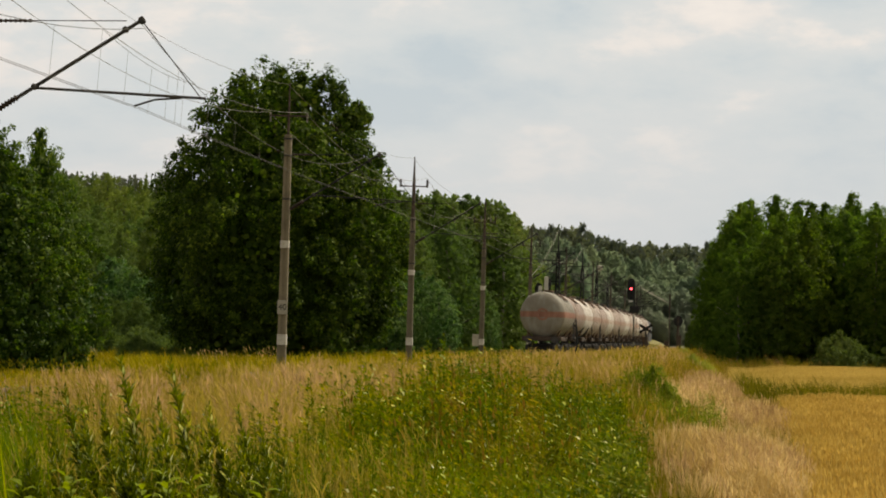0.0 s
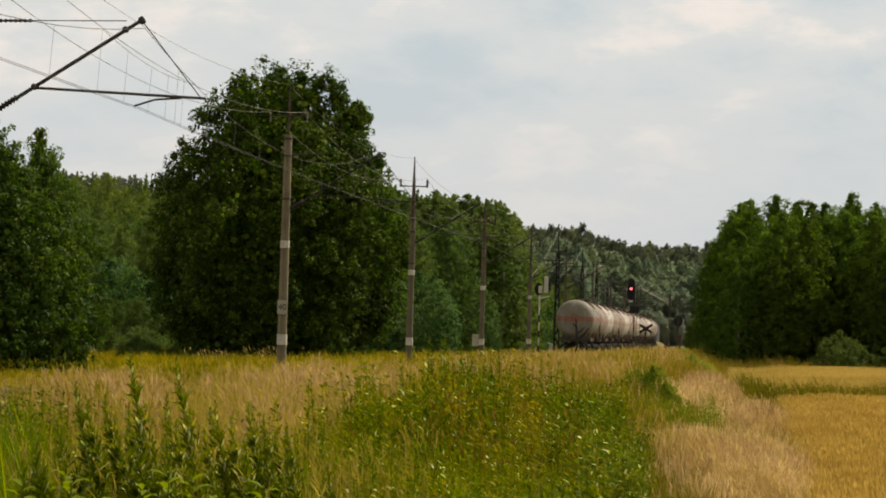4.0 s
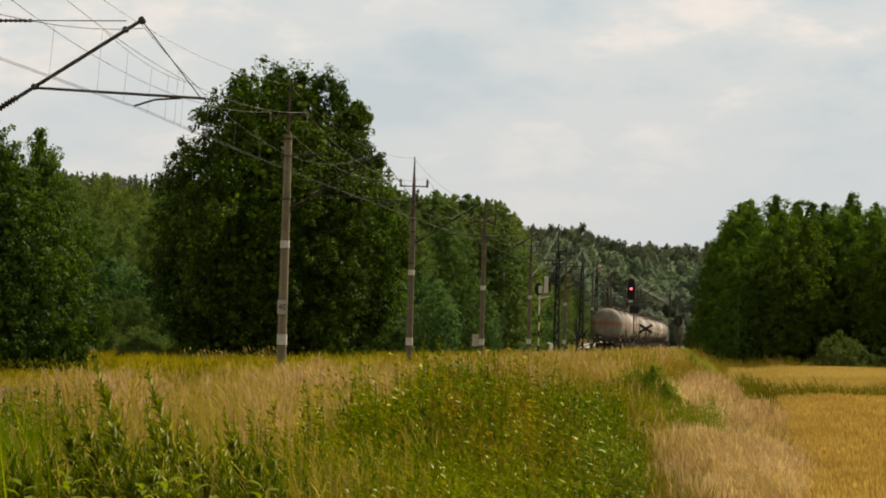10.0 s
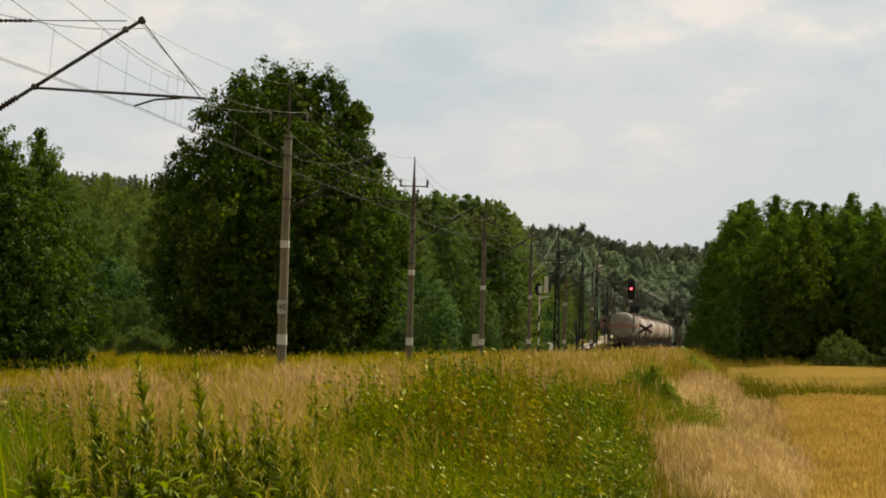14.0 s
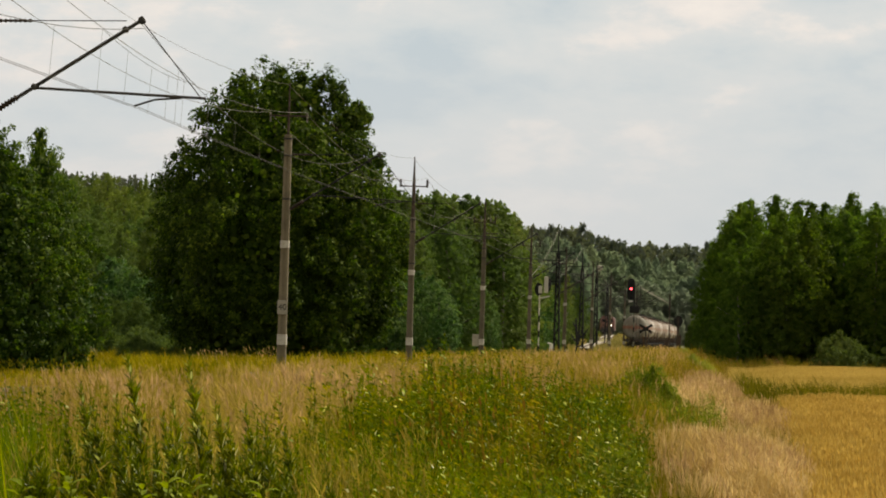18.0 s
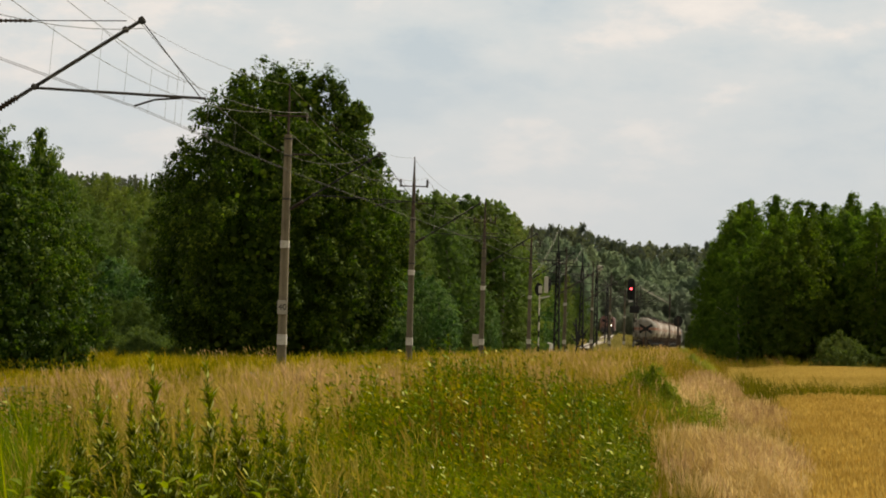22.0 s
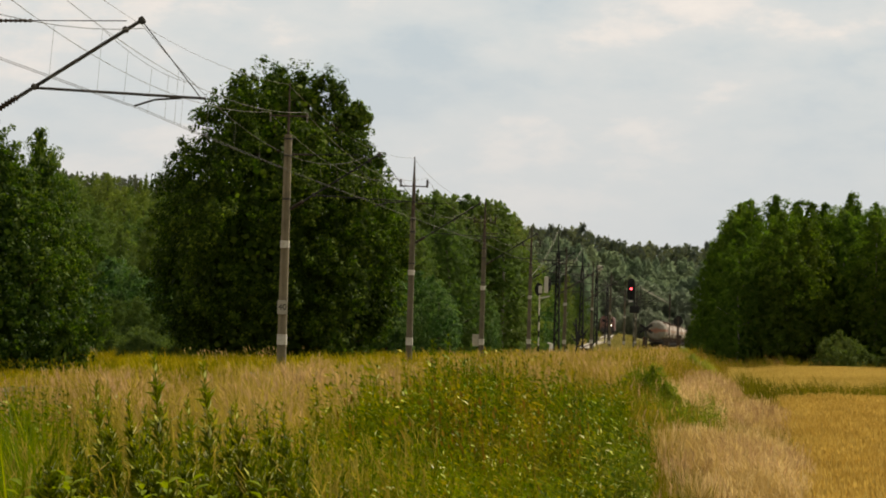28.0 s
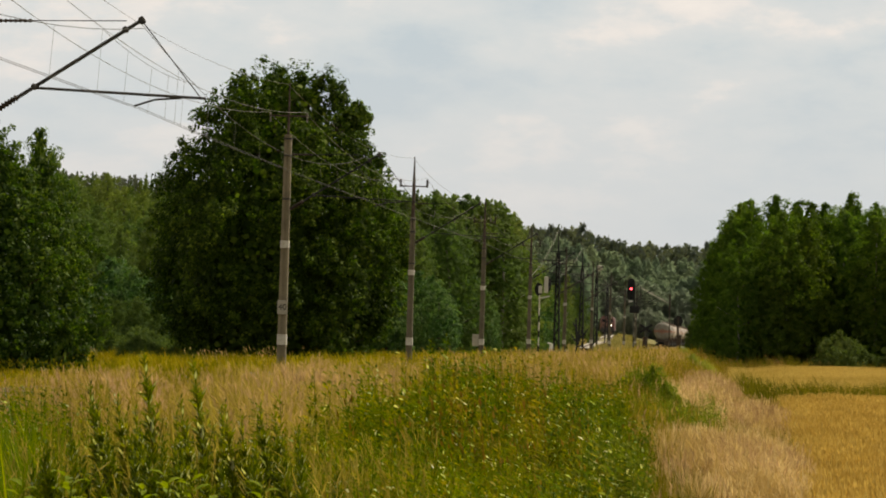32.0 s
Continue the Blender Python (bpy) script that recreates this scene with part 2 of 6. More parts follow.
M_BALLAST = plain("ballast", (0.07, 0.06, 0.045), (0.16, 0.14, 0.115), 0.95, 0, 2.0, 18, 1.0)
M_SAND = plain("pale_sandy_ballast", (0.30, 0.27, 0.22), (0.44, 0.40, 0.34), 0.95, 0, 1.0, 12, 0.6)
M_SLEEPER = plain("concrete_sleeper", (0.22, 0.20, 0.17), (0.36, 0.34, 0.30), 0.9)
M_RED_LAMP = glow("red_signal_light", (1.0, 0.05, 0.07), 11.0)
M_HEADLIGHT = glow("headlight", (1.0, 0.95, 0.88), 8.0)
M_LENS = plain("dark_lens", (0.006, 0.006, 0.008), (0.012, 0.012, 0.014), 0.15)
M_LOCO = plain("faded_red_paint", (0.10, 0.050, 0.042), (0.15, 0.072, 0.058), 0.5)
# Body red made lighter, to offset the shade on the cab front.
M_LOCO_FRONT = plain("lightened_front_red", (0.13, 0.070, 0.058), (0.18, 0.095, 0.078), 0.6)
M_LOCO_PANEL = plain("dull_brown_panel", (0.05, 0.038, 0.034), (0.085, 0.06, 0.052), 0.6)
M_LOCO_DARK = plain("dark_loco_paint", (0.02, 0.02, 0.022), (0.05, 0.045, 0.045), 0.6)
M_ORANGE = plain("faded_orange_paint", (0.20, 0.10, 0.07), (0.28, 0.13, 0.085), 0.5, 0, 2.0, 20, 0.05)
M_CREAM = plain("cream_paint", (0.45, 0.42, 0.34), (0.55, 0.52, 0.45), 0.5)


def tank_paint(name, tones, belt_color):
    """Off-white tank paint with an orange belt at mid height, rain streaks and grime from below."""
    m, n, l, out = nodes_of(name)
    p = n.new("ShaderNodeBsdfPrincipled")
    tc, info = n.new("ShaderNodeTexCoord"), n.new("ShaderNodeObjectInfo")
    sep = n.new("ShaderNodeSeparateXYZ")
    l.new(tc.outputs["Object"], sep.inputs[0])
    base = ramp(n, tones)
    l.new(info.outputs["Random"], base.inputs["Fac"])
    stain = noise_tex(n, l, 0.9, 6, 0.65)
    sr = ramp(n, [(0.3, (0.66, 0.60, 0.52)), (0.65, (1.05, 1.05, 1.05))])
    l.new(stain.outputs["Fac"], sr.inputs["Fac"])
    c = mix_rgb(n, l, "MULTIPLY", 0.9, base.outputs[0], sr.outputs[0])
    # belt
    a = n.new("ShaderNodeMath"); a.operation = "ABSOLUTE"
    l.new(sep.outputs["Z"], a.inputs[0])
    b = n.new("ShaderNodeMath"); b.operation = "LESS_THAN"; b.inputs[1].default_value = 0.19
    l.new(a.outputs[0], b.inputs[0])
    belt = mix_rgb(n, l, "MULTIPLY", 1.0, belt_color, sr.outputs[0])
    c = mix_rgb(n, l, "MIX", b.outputs[0], c, belt)
    # streaks run down the flank
    mp = n.new("ShaderNodeMapping"); mp.inputs["Scale"].default_value = (2.0, 5.0, 0.4)
    l.new(tc.outputs["Object"], mp.inputs[0])
    st = n.new("ShaderNodeTexNoise"); st.inputs["Scale"].default_value, st.inputs["Detail"].default_value = 1.0, 5
    l.new(mp.outputs[0], st.inputs["Vector"])
    strk = ramp(n, [(0.42, (0.62, 0.52, 0.42)), (0.6, (1, 1, 1))])
    l.new(st.outputs["Fac"], strk.inputs["Fac"])
    c = mix_rgb(n, l, "MULTIPLY", 0.6, c, strk.outputs[0])
    l.new(c, p.inputs["Base Color"])
    p.inputs["Roughness"].default_value = 0.62
    l.new(p.outputs[0], out.inputs[0])
    return m


M_TANK = tank_paint("grey_white_tank_paint", [(0.0, (0.215, 0.207, 0.178)), (1.0, (0.24, 0.232, 0.20))], (0.27, 0.125, 0.085))
M_TANK_RUSTY = tank_paint("rusty_tank_paint", [(0.0, (0.28, 0.228, 0.198)), (0.5, (0.36, 0.315, 0.28)), (1.0, (0.30, 0.235, 0.205))], (0.31, 0.20, 0.155))
M_TANK_CLEAN = tank_paint("white_tank_paint", [(0.0, (0.50, 0.48, 0.455)), (1.0, (0.58, 0.56, 0.54))], (0.46, 0.38, 0.335))


# ---------------------------------------------------------------- mesh helpers
def mesh_np(name, V, F, mat, smooth=False):
    """A mesh from arrays: vertices (n, 3) and faces (m, 3 or 4)."""
    V, F = np.asarray(V, np.float32), np.asarray(F, np.int32)
    me = bpy.data.meshes.new(name)
    k = F.shape[1]
    me.vertices.add(len(V))
    me.vertices.foreach_set("co", V.ravel())
    me.loops.add(F.size)
    me.loops.foreach_set("vertex_index", F.ravel())
    me.polygons.add(len(F))
    me.polygons.foreach_set("loop_start", np.arange(len(F), dtype=np.int32) * k)
    if smooth:
        me.polygons.foreach_set("use_smooth", np.ones(len(F), bool))
    me.materials.append(mat)
    me.update(calc_edges=True)
    return me


def part(name, bm, material, parent=None, label="", smooth=False):
    me = bpy.data.meshes.new(name)
    bm.to_mesh(me)
    bm.free()
    me.materials.append(material)
    if smooth:
        me.polygons.foreach_set("use_smooth", np.ones(len(me.polygons), bool))
    ob = new(name, me)
    ob.parent = parent
    if label:
        tagged(ob, label)
    return ob


def box(bm, size, at=(0, 0, 0), turn=(0, 0, 0), bevel=0.0):
    made = bmesh.ops.create_cube(bm, size=1.0, matrix=pose(*at, *turn) @ Matrix.Diagonal((*size, 1)))
    if bevel:
        edges = list({e for v in made["verts"] for e in v.link_edges})
        bmesh.ops.bevel(bm, geom=edges, offset=bevel, segments=1, affect="EDGES")
    return bm


def tube(bm, points, radii, sides=6, cap=True):
    """A tapered tube through points."""
    pts = [Vector(p) for p in points]
    if isinstance(radii, (int, float)):
        radii = [radii] * len(pts)
    rings = []
    for i, p in enumerate(pts):
        d = (pts[min(i + 1, len(pts) - 1)] - pts[max(i - 1, 0)]).normalized()
        ref = Vector((0, 0, 1)) if abs(d.z) < 0.9 else Vector((1, 0, 0))
        a = d.cross(ref).normalized()
        b = d.cross(a)
        rings.append([bm.verts.new(p + radii[i] * (a * math.cos(2 * math.pi * k / sides) + b * math.sin(2 * math.pi * k / sides))) for k in range(sides)])
    for r0, r1 in zip(rings, rings[1:]):
        for k in range(sides):
            bm.faces.new((r0[k], r0[(k + 1) % sides], r1[(k + 1) % sides], r1[k]))
    if cap:
        bm.faces.new(rings[0][::-1])
        bm.faces.new(rings[-1])
    return bm


def lathe_y(bm, profile, sides=28, at=(0, 0, 0)):
    """Turn (y, radius) pairs about the y axis."""
    rings = []
    for y, r in profile:
        rings.append([bm.verts.new((at[0] + r * math.cos(2 * math.pi * k / sides), at[1] + y, at[2] + r * math.sin(2 * math.pi * k / sides))) for k in range(sides)])
    for r0, r1 in zip(rings, rings[1:]):
        for k in range(sides):
            bm.faces.new((r0[k], r0[(k + 1) % sides], r1[(k + 1) % sides], r1[k]))
    bm.faces.new(rings[0])
    bm.faces.new(rings[-1][::-1])
    bmesh.ops.recalc_face_normals(bm, faces=bm.faces)
    return bm


def smooth_step(a, b, x):
    t = np.clip((x - a) / (b - a), 0, 1)
    return t * t * (3 - 2 * t)


# ---------------------------------------------------------------- ground
def field_edge(y):
    """Where the wheat begins beside the verge."""
    return np.interp(y, (27, 40, 57, 84, 108, 124, 136, 160, 224, 260), (0.75, 0.85, 1.05, 1.2, 1.35, 1.15, 0.6, 0.15, -0.6, -0.9)) + 0.08 * np.sin(0.9 * np.asarray(y, float)) + 0.06 * np.sin(0.37 * np.asarray(y, float) + 1)


def ground_z(x, y):
    """Verge beside the line, lower wheat field to the right, a dip to the left, rising land far off."""
    x, y = np.asarray(x, float), np.asarray(y, float)
    z = 0.10 + 0.18 * np.exp(-((x + 4.0) / 2.5) ** 2) * smooth_step(25, 60, y) * (1 - smooth_step(200, 320, y))
    edge = np.interp(y, (40, 100, 136, 224), (0.85, 1.0, 0.6, -0.6))
    z = z - 0.90 * smooth_step(edge - 3.3, edge + 0.3, x) + 0.001 * np.clip(y, 0, 260) * smooth_step(0.5, 3, x)
    z = z - 0.30 * smooth_step(-16.5, -21, x)
    z = z + 2.1 * smooth_step(430, 700, y) * smooth_step(-16.0, -22.0, x) * (1 - smooth_step(900, 1500, y))
    z = z + 18.0 * smooth_step(-28, -110, x) * smooth_step(280, 600, y)
    z = z + 0.06 * np.sin(x * 0.9 + y * 0.13) * np.sin(y * 0.21)
    return z


def build_ground():
    m, n, l, out = nodes_of("meadow_soil")
    p = n.new("ShaderNodeBsdfPrincipled")
    geo = n.new("ShaderNodeNewGeometry")
    a, b = noise_tex(n, l, 0.15, 6), noise_tex(n, l, 4.0, 4)
    sep = n.new("ShaderNodeSeparateXYZ")
    l.new(geo.outputs["Position"], sep.inputs[0])
    green = ramp(n, [(0.3, (0.10, 0.10, 0.02)), (0.7, (0.20, 0.16, 0.05))])
    straw = ramp(n, [(0.3, (0.24, 0.15, 0.04)), (0.7, (0.38, 0.25, 0.08))])
    l.new(a.outputs["Fac"], green.inputs["Fac"])
    l.new(b.outputs["Fac"], straw.inputs["Fac"])
    mr = n.new("ShaderNodeMapRange")
    mr.inputs["From Min"].default_value, mr.inputs["From Max"].default_value = 0.3, 0.9
    l.new(sep.outputs["X"], mr.inputs["Value"])
    far = n.new("ShaderNodeMapRange")
    far.inputs["From Min"].default_value, far.inputs["From Max"].default_value = 248, 240
    l.new(sep.outputs["Y"], far.inputs["Value"])
    both = n.new("ShaderNodeMath"); both.operation = "MULTIPLY"
    l.new(mr.outputs[0], both.inputs[0]); l.new(far.outputs[0], both.inputs[1])
    c = mix_rgb(n, l, "MIX", both.outputs[0], green.outputs[0], straw.outputs[0])
    g = ramp(n, [(0.3, (0.6, 0.6, 0.6)), (0.7, (1.2, 1.2, 1.2))])
    l.new(b.outputs["Fac"], g.inputs["Fac"])
    l.new(mix_rgb(n, l, "MULTIPLY", 0.8, c, g.outputs[0]), p.inputs["Base Color"])
    p.inputs["Roughness"].default_value = 0.95
    bp = n.new("ShaderNodeBump"); bp.inputs["Strength"].default_value, bp.inputs["Distance"].default_value = 0.8, 0.1
    l.new(b.outputs["Fac"], bp.inputs["Height"]); l.new(bp.outputs[0], p.inputs["Normal"])
    l.new(p.outputs[0], out.inputs[0])
    near_x = np.arange(-40, 20.01, 0.8)
    far_x = 20 * 1.35 ** np.arange(1, 19)
    hill_x = np.arange(-136, -40.5, 3.0)
    xs = np.concatenate([-136 - (far_x[::-1] - 20), hill_x, near_x, far_x])
    near_y = np.arange(-20, 300.01, 4.0)
    hill_y = np.arange(308, 780.01, 8.0)
    far_y = 780 + 20 * (1.3 ** np.arange(1, 20) - 1)
    ys = np.concatenate([-20 - 20 * (1.3 ** np.arange(1, 20)[::-1] - 1), near_y, hill_y, far_y])
    X, Y = np.meshgrid(xs, ys)
    Z = ground_z(X, Y)
    V = np.stack([X, Y, Z], -1).reshape(-1, 3)
    w, h = len(xs), len(ys)
    i = (np.arange(h - 1)[:, None] * w + np.arange(w - 1)[None]).ravel()
    F = np.stack([i, i + 1, i + 1 + w, i + w], -1)
    ob = new("ground", mesh_np("ground", V, F, m, True))
    tagged(ob, "grassy verge and lower straw-coloured field beside a railway", "ground", kind="structure")


build_ground()

# ---------------------------------------------------------------- sky with drifting clouds
def build_clouds():
    m, n, l, out = nodes_of("cloud_bank")
    tc = n.new("ShaderNodeTexCoord")
    mp = n.new("ShaderNodeMapping")
    mp.inputs["Scale"].default_value = (1 / 230, 1 / 230, 1 / 100)
    l.new(tc.outputs["Object"], mp.inputs[0])
    t = n.new("ShaderNodeTexNoise")
    t.inputs["Scale"].default_value, t.inputs["Detail"].default_value, t.inputs["Roughness"].default_value = 1.0, 8, 0.55
    l.new(mp.outputs[0], t.inputs["Vector"])
    col = ramp(n, [(0.34, (0.56, 0.645, 0.74)), (0.45, (0.66, 0.715, 0.78)), (0.54, (0.72, 0.75, 0.80)), (0.60, (0.85, 0.82, 0.835)), (0.70, (0.96, 0.90, 0.89))])
    l.new(t.outputs["Fac"], col.inputs["Fac"])
    sep = n.new("ShaderNodeSeparateXYZ")
    l.new(tc.outputs["Object"], sep.inputs[0])
    low = n.new("ShaderNodeMapRange")
    low.inputs["From Min"].default_value, low.inputs["From Max"].default_value = 60, 330
    l.new(sep.outputs["Z"], low.inputs["Value"])
    c = mix_rgb(n, l, "MIX", low.outputs[0], (0.645, 0.68, 0.745), col.outputs[0])
    e, tr, mx = n.new("ShaderNodeEmission"), n.new("ShaderNodeBsdfTransparent"), n.new("ShaderNodeMixShader")
    l.new(c, e.inputs[0])
    top = n.new("ShaderNodeMapRange")
    top.inputs["From Min"].default_value, top.inputs["From Max"].default_value = 460, 800
    l.new(sep.outputs["Z"], top.inputs["Value"])
    l.new(top.outputs[0], mx.inputs[0])
    l.new(e.outputs[0], mx.inputs[1]); l.new(tr.outputs[0], mx.inputs[2])
    l.new(mx.outputs[0], out.inputs[0])
    k, R = 96, 4000.0
    a = np.linspace(0, 2 * np.pi, k, endpoint=False)
    V = np.concatenate([np.stack([R * np.cos(a), R * np.sin(a), np.full(k, z)], -1) for z in (-120.0, 820.0)])
    i = np.arange(k)
    F = np.stack([i, (i + 1) % k, (i + 1) % k + k, i + k], -1)
    ob = new("backdrop", mesh_np("backdrop", V, F, m))
    tagged(ob, "pale grey sky with soft drifting clouds", "sky", kind="structure")
    return ob


cloud_bank = build_clouds()

# ---------------------------------------------------------------- railway line
TRACK_X, RAIL_Z = -13.1, 0.50


def build_track(x0, y0, x1, y1, z0, z1, with_sleepers, name):
    length = math.hypot(x1 - x0, y1 - y0)
    at = Matrix.Translation((x0, y0, z0)) @ Vector((x1 - x0, y1 - y0, z1 - z0)).to_track_quat("Y", "Z").to_matrix().to_4x4()
    line = new(name)
    line.matrix_world = at
    tagged(line, "railway track with rusty rails on grey ballast", "railway track", kind="structure")
    bm = bmesh.new()
    prof = [(-2.6, -0.6), (-1.7, -0.20), (1.7, -0.20), (2.6, -0.6)]
    seg = max(2, int(length / 20))
    rows = [[bm.verts.new((px, length * s / seg, pz)) for px, pz in prof] for s in range(seg + 1)]
    for r0, r1 in zip(rows, rows[1:]):
        for k in range(3):
            bm.faces.new((r0[k], r0[k + 1], r1[k + 1], r1[k]))
    part("ballast", bm, M_BALLAST if with_sleepers else M_SAND, line)
    for sx in (-0.7525, 0.7525):
        bm = bmesh.new()
        box(bm, (0.14, length, 0.02), (sx, length / 2, -0.15))
        box(bm, (0.02, length, 0.11), (sx, length / 2, -0.09))
        box(bm, (0.07, length, 0.04), (sx, length / 2, -0.02))
        part("rail", bm, M_RAIL if with_sleepers else M_RUST, line)
    if with_sleepers:
        bm = box(bmesh.new(), (2.5, 0.26, 0.12), (0, 0, 0), bevel=0.02)
        first = part("sleeper", bm, M_SLEEPER, line)
        first.location = (0, 40, -0.205)
        for k in range(1, 240):
            o = new("sleeper", first.data)
            o.parent, o.location = line, (0, 40 + k * 0.8, -0.205)


build_track(TRACK_X, -60, TRACK_X, 893, RAIL_Z, RAIL_Z, True, "railway_track")
build_track(-20.2, 490, -26.2, 760, 0.6, 2.75, False, "railway_track")


def insulator(bm, at, axis, length, r=0.055):
    a, d = Vector(at), Vector(axis).normalized()
    pts, rad = [], []
    k = 7
    for i in range(2 * k + 1):
        pts.append(a + d * length * i / (2 * k))
        rad.append(r if i % 2 else r * 0.45)
    return tube(bm, pts, rad, 8)


def concrete_mast(x, y, z0, top=10.3, post=8.4, plate=False, cabinet=False, lean=0.0, arm_side=1, cant=True, lift=0.0):
    """A catenary mast: concrete post with a steel top, cross-arm and a hinged cantilever over the track. Origin at its foot."""
    mast = new("catenary_mast")
    mast.matrix_world = pose(x, y, z0, 0, lean, 0)
    tagged(mast, "weathered concrete catenary mast with white painted bands and steel top", "catenary mast", "masts along the railway line")
    steel = y > 150      # the steel part is longer on the masts further on
    post -= z0 + (1.1 if steel else 0.0)
    top -= z0
    bm = bmesh.new()
    for (w0, w1, d) in ((0.22, 0.15, 0.12),):
        for sx in (-1, 1):      # two flanges joined by a thinner web
            r0 = [bm.verts.new((sx * w0 / 2 + ox, oy, -0.6)) for ox, oy in ((-0.05, -d), (0.05, -d), (0.05, d), (-0.05, d))]
            r1 = [bm.verts.new((sx * w1 / 2 + ox, oy * 0.8, post)) for ox, oy in ((-0.05, -d), (0.05, -d), (0.05, d), (-0.05, d))]
            for k in range(4):
                bm.faces.new((r0[k], r0[(k + 1) % 4], r1[(k + 1) % 4], r1[k]))
            bm.faces.new(r1)
        r0 = [bm.verts.new((ox, oy, -0.6)) for ox, oy in ((-w0 / 2, -0.08), (w0 / 2, -0.08), (w0 / 2, 0.08), (-w0 / 2, 0.08))]
        r1 = [bm.verts.new((ox, oy, post)) for ox, oy in ((-w1 / 2, -0.06), (w1 / 2, -0.06), (w1 / 2, 0.06), (-w1 / 2, 0.06))]
        for k in range(4):
            bm.faces.new((r0[k], r0[(k + 1) % 4], r1[(k + 1) % 4], r1[k]))
        bm.faces.new(r1)
    part("post", bm, M_CONCRETE_DARK if steel else M_CONCRETE, mast)
    for h, t in ((1.25, 0.38), (4.65, 0.26)):
        w = 0.345 - 0.010 * h
        part("painted_band", box(bmesh.new(), (w, 0.30, t), (0, 0, h)), M_DULL_WHITE, mast, "white painted band")
    for h in (post - 0.15, post - 0.75, post - 2.3):
        part("clamp", box(bmesh.new(), (0.28, 0.28, 0.06), (0, 0, h)), M_STEEL, mast)
    if cabinet:
        part("switch_box", box(bmesh.new(), (0.40, 0.30, 0.75), (-0.36, -0.05, 1.35), bevel=0.02), M_PLATE, mast, "pale switch box")
    if plate:
        pl = part("sign_plate", box(bmesh.new(), (0.36, 0.02, 0.5), (0, -0.17, 2.4), bevel=0.005), M_PLATE, mast, "dull pale mast plate")
        txt = bpy.data.curves.new("number", "FONT")
        txt.body, txt.size, txt.align_x, txt.align_y, txt.extrude = "40", 0.31, "CENTER", "CENTER", 0.002
        txt.materials.append(M_BLACK)
        to = new("number", txt)
        to.parent, to.matrix_local = pl, pose(0, -0.184, 2.4, 90, 0, 0)
    part("top_post", tube(bmesh.new(), [(0, 0, post - 0.6), (0, 0, top - 1.3), (0, 0, top - 0.9), (0, 0, top)], [0.11, 0.08, 0.055, 0.030] if steel else [0.05, 0.045, 0.036, 0.020], 8), M_TOP_STEEL, mast, "rusty steel top post")
    arm_h = top - (1.45 if steel else 1.18)
    bm = bmesh.new()
    box(bm, (1.36, 0.06, 0.055), (0, 0, arm_h))
    part("crossarm", bm, M_TOP_STEEL, mast)
    for sx in (-0.66, 0.66):
        part("insulator", insulator(bmesh.new(), (sx, 0, arm_h - (0.05 if steel else 0.22)), (0, 0, 1), 0.40 if steel else 0.34, 0.07 if steel else 0.042), M_INSULATOR if steel else M_FEEDER, mast, "dark insulator" if steel else "pale porcelain insulator")
    if cant:
        s = arm_side
        z0 = z0 - lift
        iron = M_STEEL if y < 100 else M_BLACK
        c = part("cantilever", tube(bmesh.new(), [(s * 0.62, 0, 6.5 - z0), (s * 3.3, 0, 8.25 - z0)], 0.042 if y < 100 else 0.034, 8), iron, mast, "dark steel bracket arm")
        part("insulator", insulator(bmesh.new(), (s * 0.15, 0, 6.2 - z0), (s * 2.68, 0, 1.75), 0.56, 0.08), M_INSULATOR, c)
        part("tie_rod", tube(bmesh.new(), [(s * 0.9, 0, 8.17 - z0), (s * 2.95, 0, 8.21 - z0)], 0.012, 6), iron, c)
        part("insulator", insulator(bmesh.new(), (s * 0.15, 0, 8.15 - z0), (1 * s, 0, 0.02), 0.75, 0.045), M_INSULATOR, c)
        part("registration_tube", tube(bmesh.new(), [(s * 0.95, 0, 6.72 - z0), (s * 4.72, 0, 6.58 - z0)], 0.030 if y < 100 else 0.02, 8), iron, c)
        part("registration_arm", tube(bmesh.new(), [(s * 4.2, 0.05, 6.58 - z0), (s * 3.6, 0.05, 6.53 - z0), (s * 3.15, 0.05, 6.38 - z0)], 0.024, 6), M_STEEL, c)
        part("stay_wire", tube(bmesh.new(), [(s * 3.3, 0, 8.2 - z0), (s * 4.6, 0, 6.6 - z0)], 0.012, 5), M_STEEL, c)
        part("clamp", box(bmesh.new(), (0.12, 0.14, 0.16), (s * 3.28, 0, 8.23 - z0), (0, -33, 0), 0.02), M_STEEL, c)
        part("clamp", box(bmesh.new(), (0.10, 0.12, 0.14), (s * 2.93, 0, 8.02 - z0), (0, -33, 0), 0.02), M_STEEL, c)
        part("clamp", box(bmesh.new(), (0.10, 0.12, 0.14), (s * 0.98, 0, 6.74 - z0), (0, -33, 0), 0.02), M_STEEL, c)
    return mast


# feet of the masts along the line, and the heights of their tops
MASTS = [(-16.25, 27.5, 10.6), (-16.30, 77.5, 10.6), (-16.26, 129.0, 10.56), (-16.24, 179.0, 10.45), (-16.22, 229.0, 10.31), (-16.13, 279.0, 10.14),
         (-15.81, 329.0, 9.89), (-15.40, 379.0, 9.79), (-15.4, 432.0, 9.7), (-15.4, 486.0, 9.6), (-15.4, 540.0, 9.6)]
for i, (mx_, my_, mt_) in enumerate(MASTS):
    concrete_mast(mx_, my_, float(ground_z(mx_, my_)), mt_, mt_ - 1.85, plate=(i == 2), cabinet=(i == 4), lean=0.35, lift={1: 0.10, 2: -0.15}.get(i, 0.0))


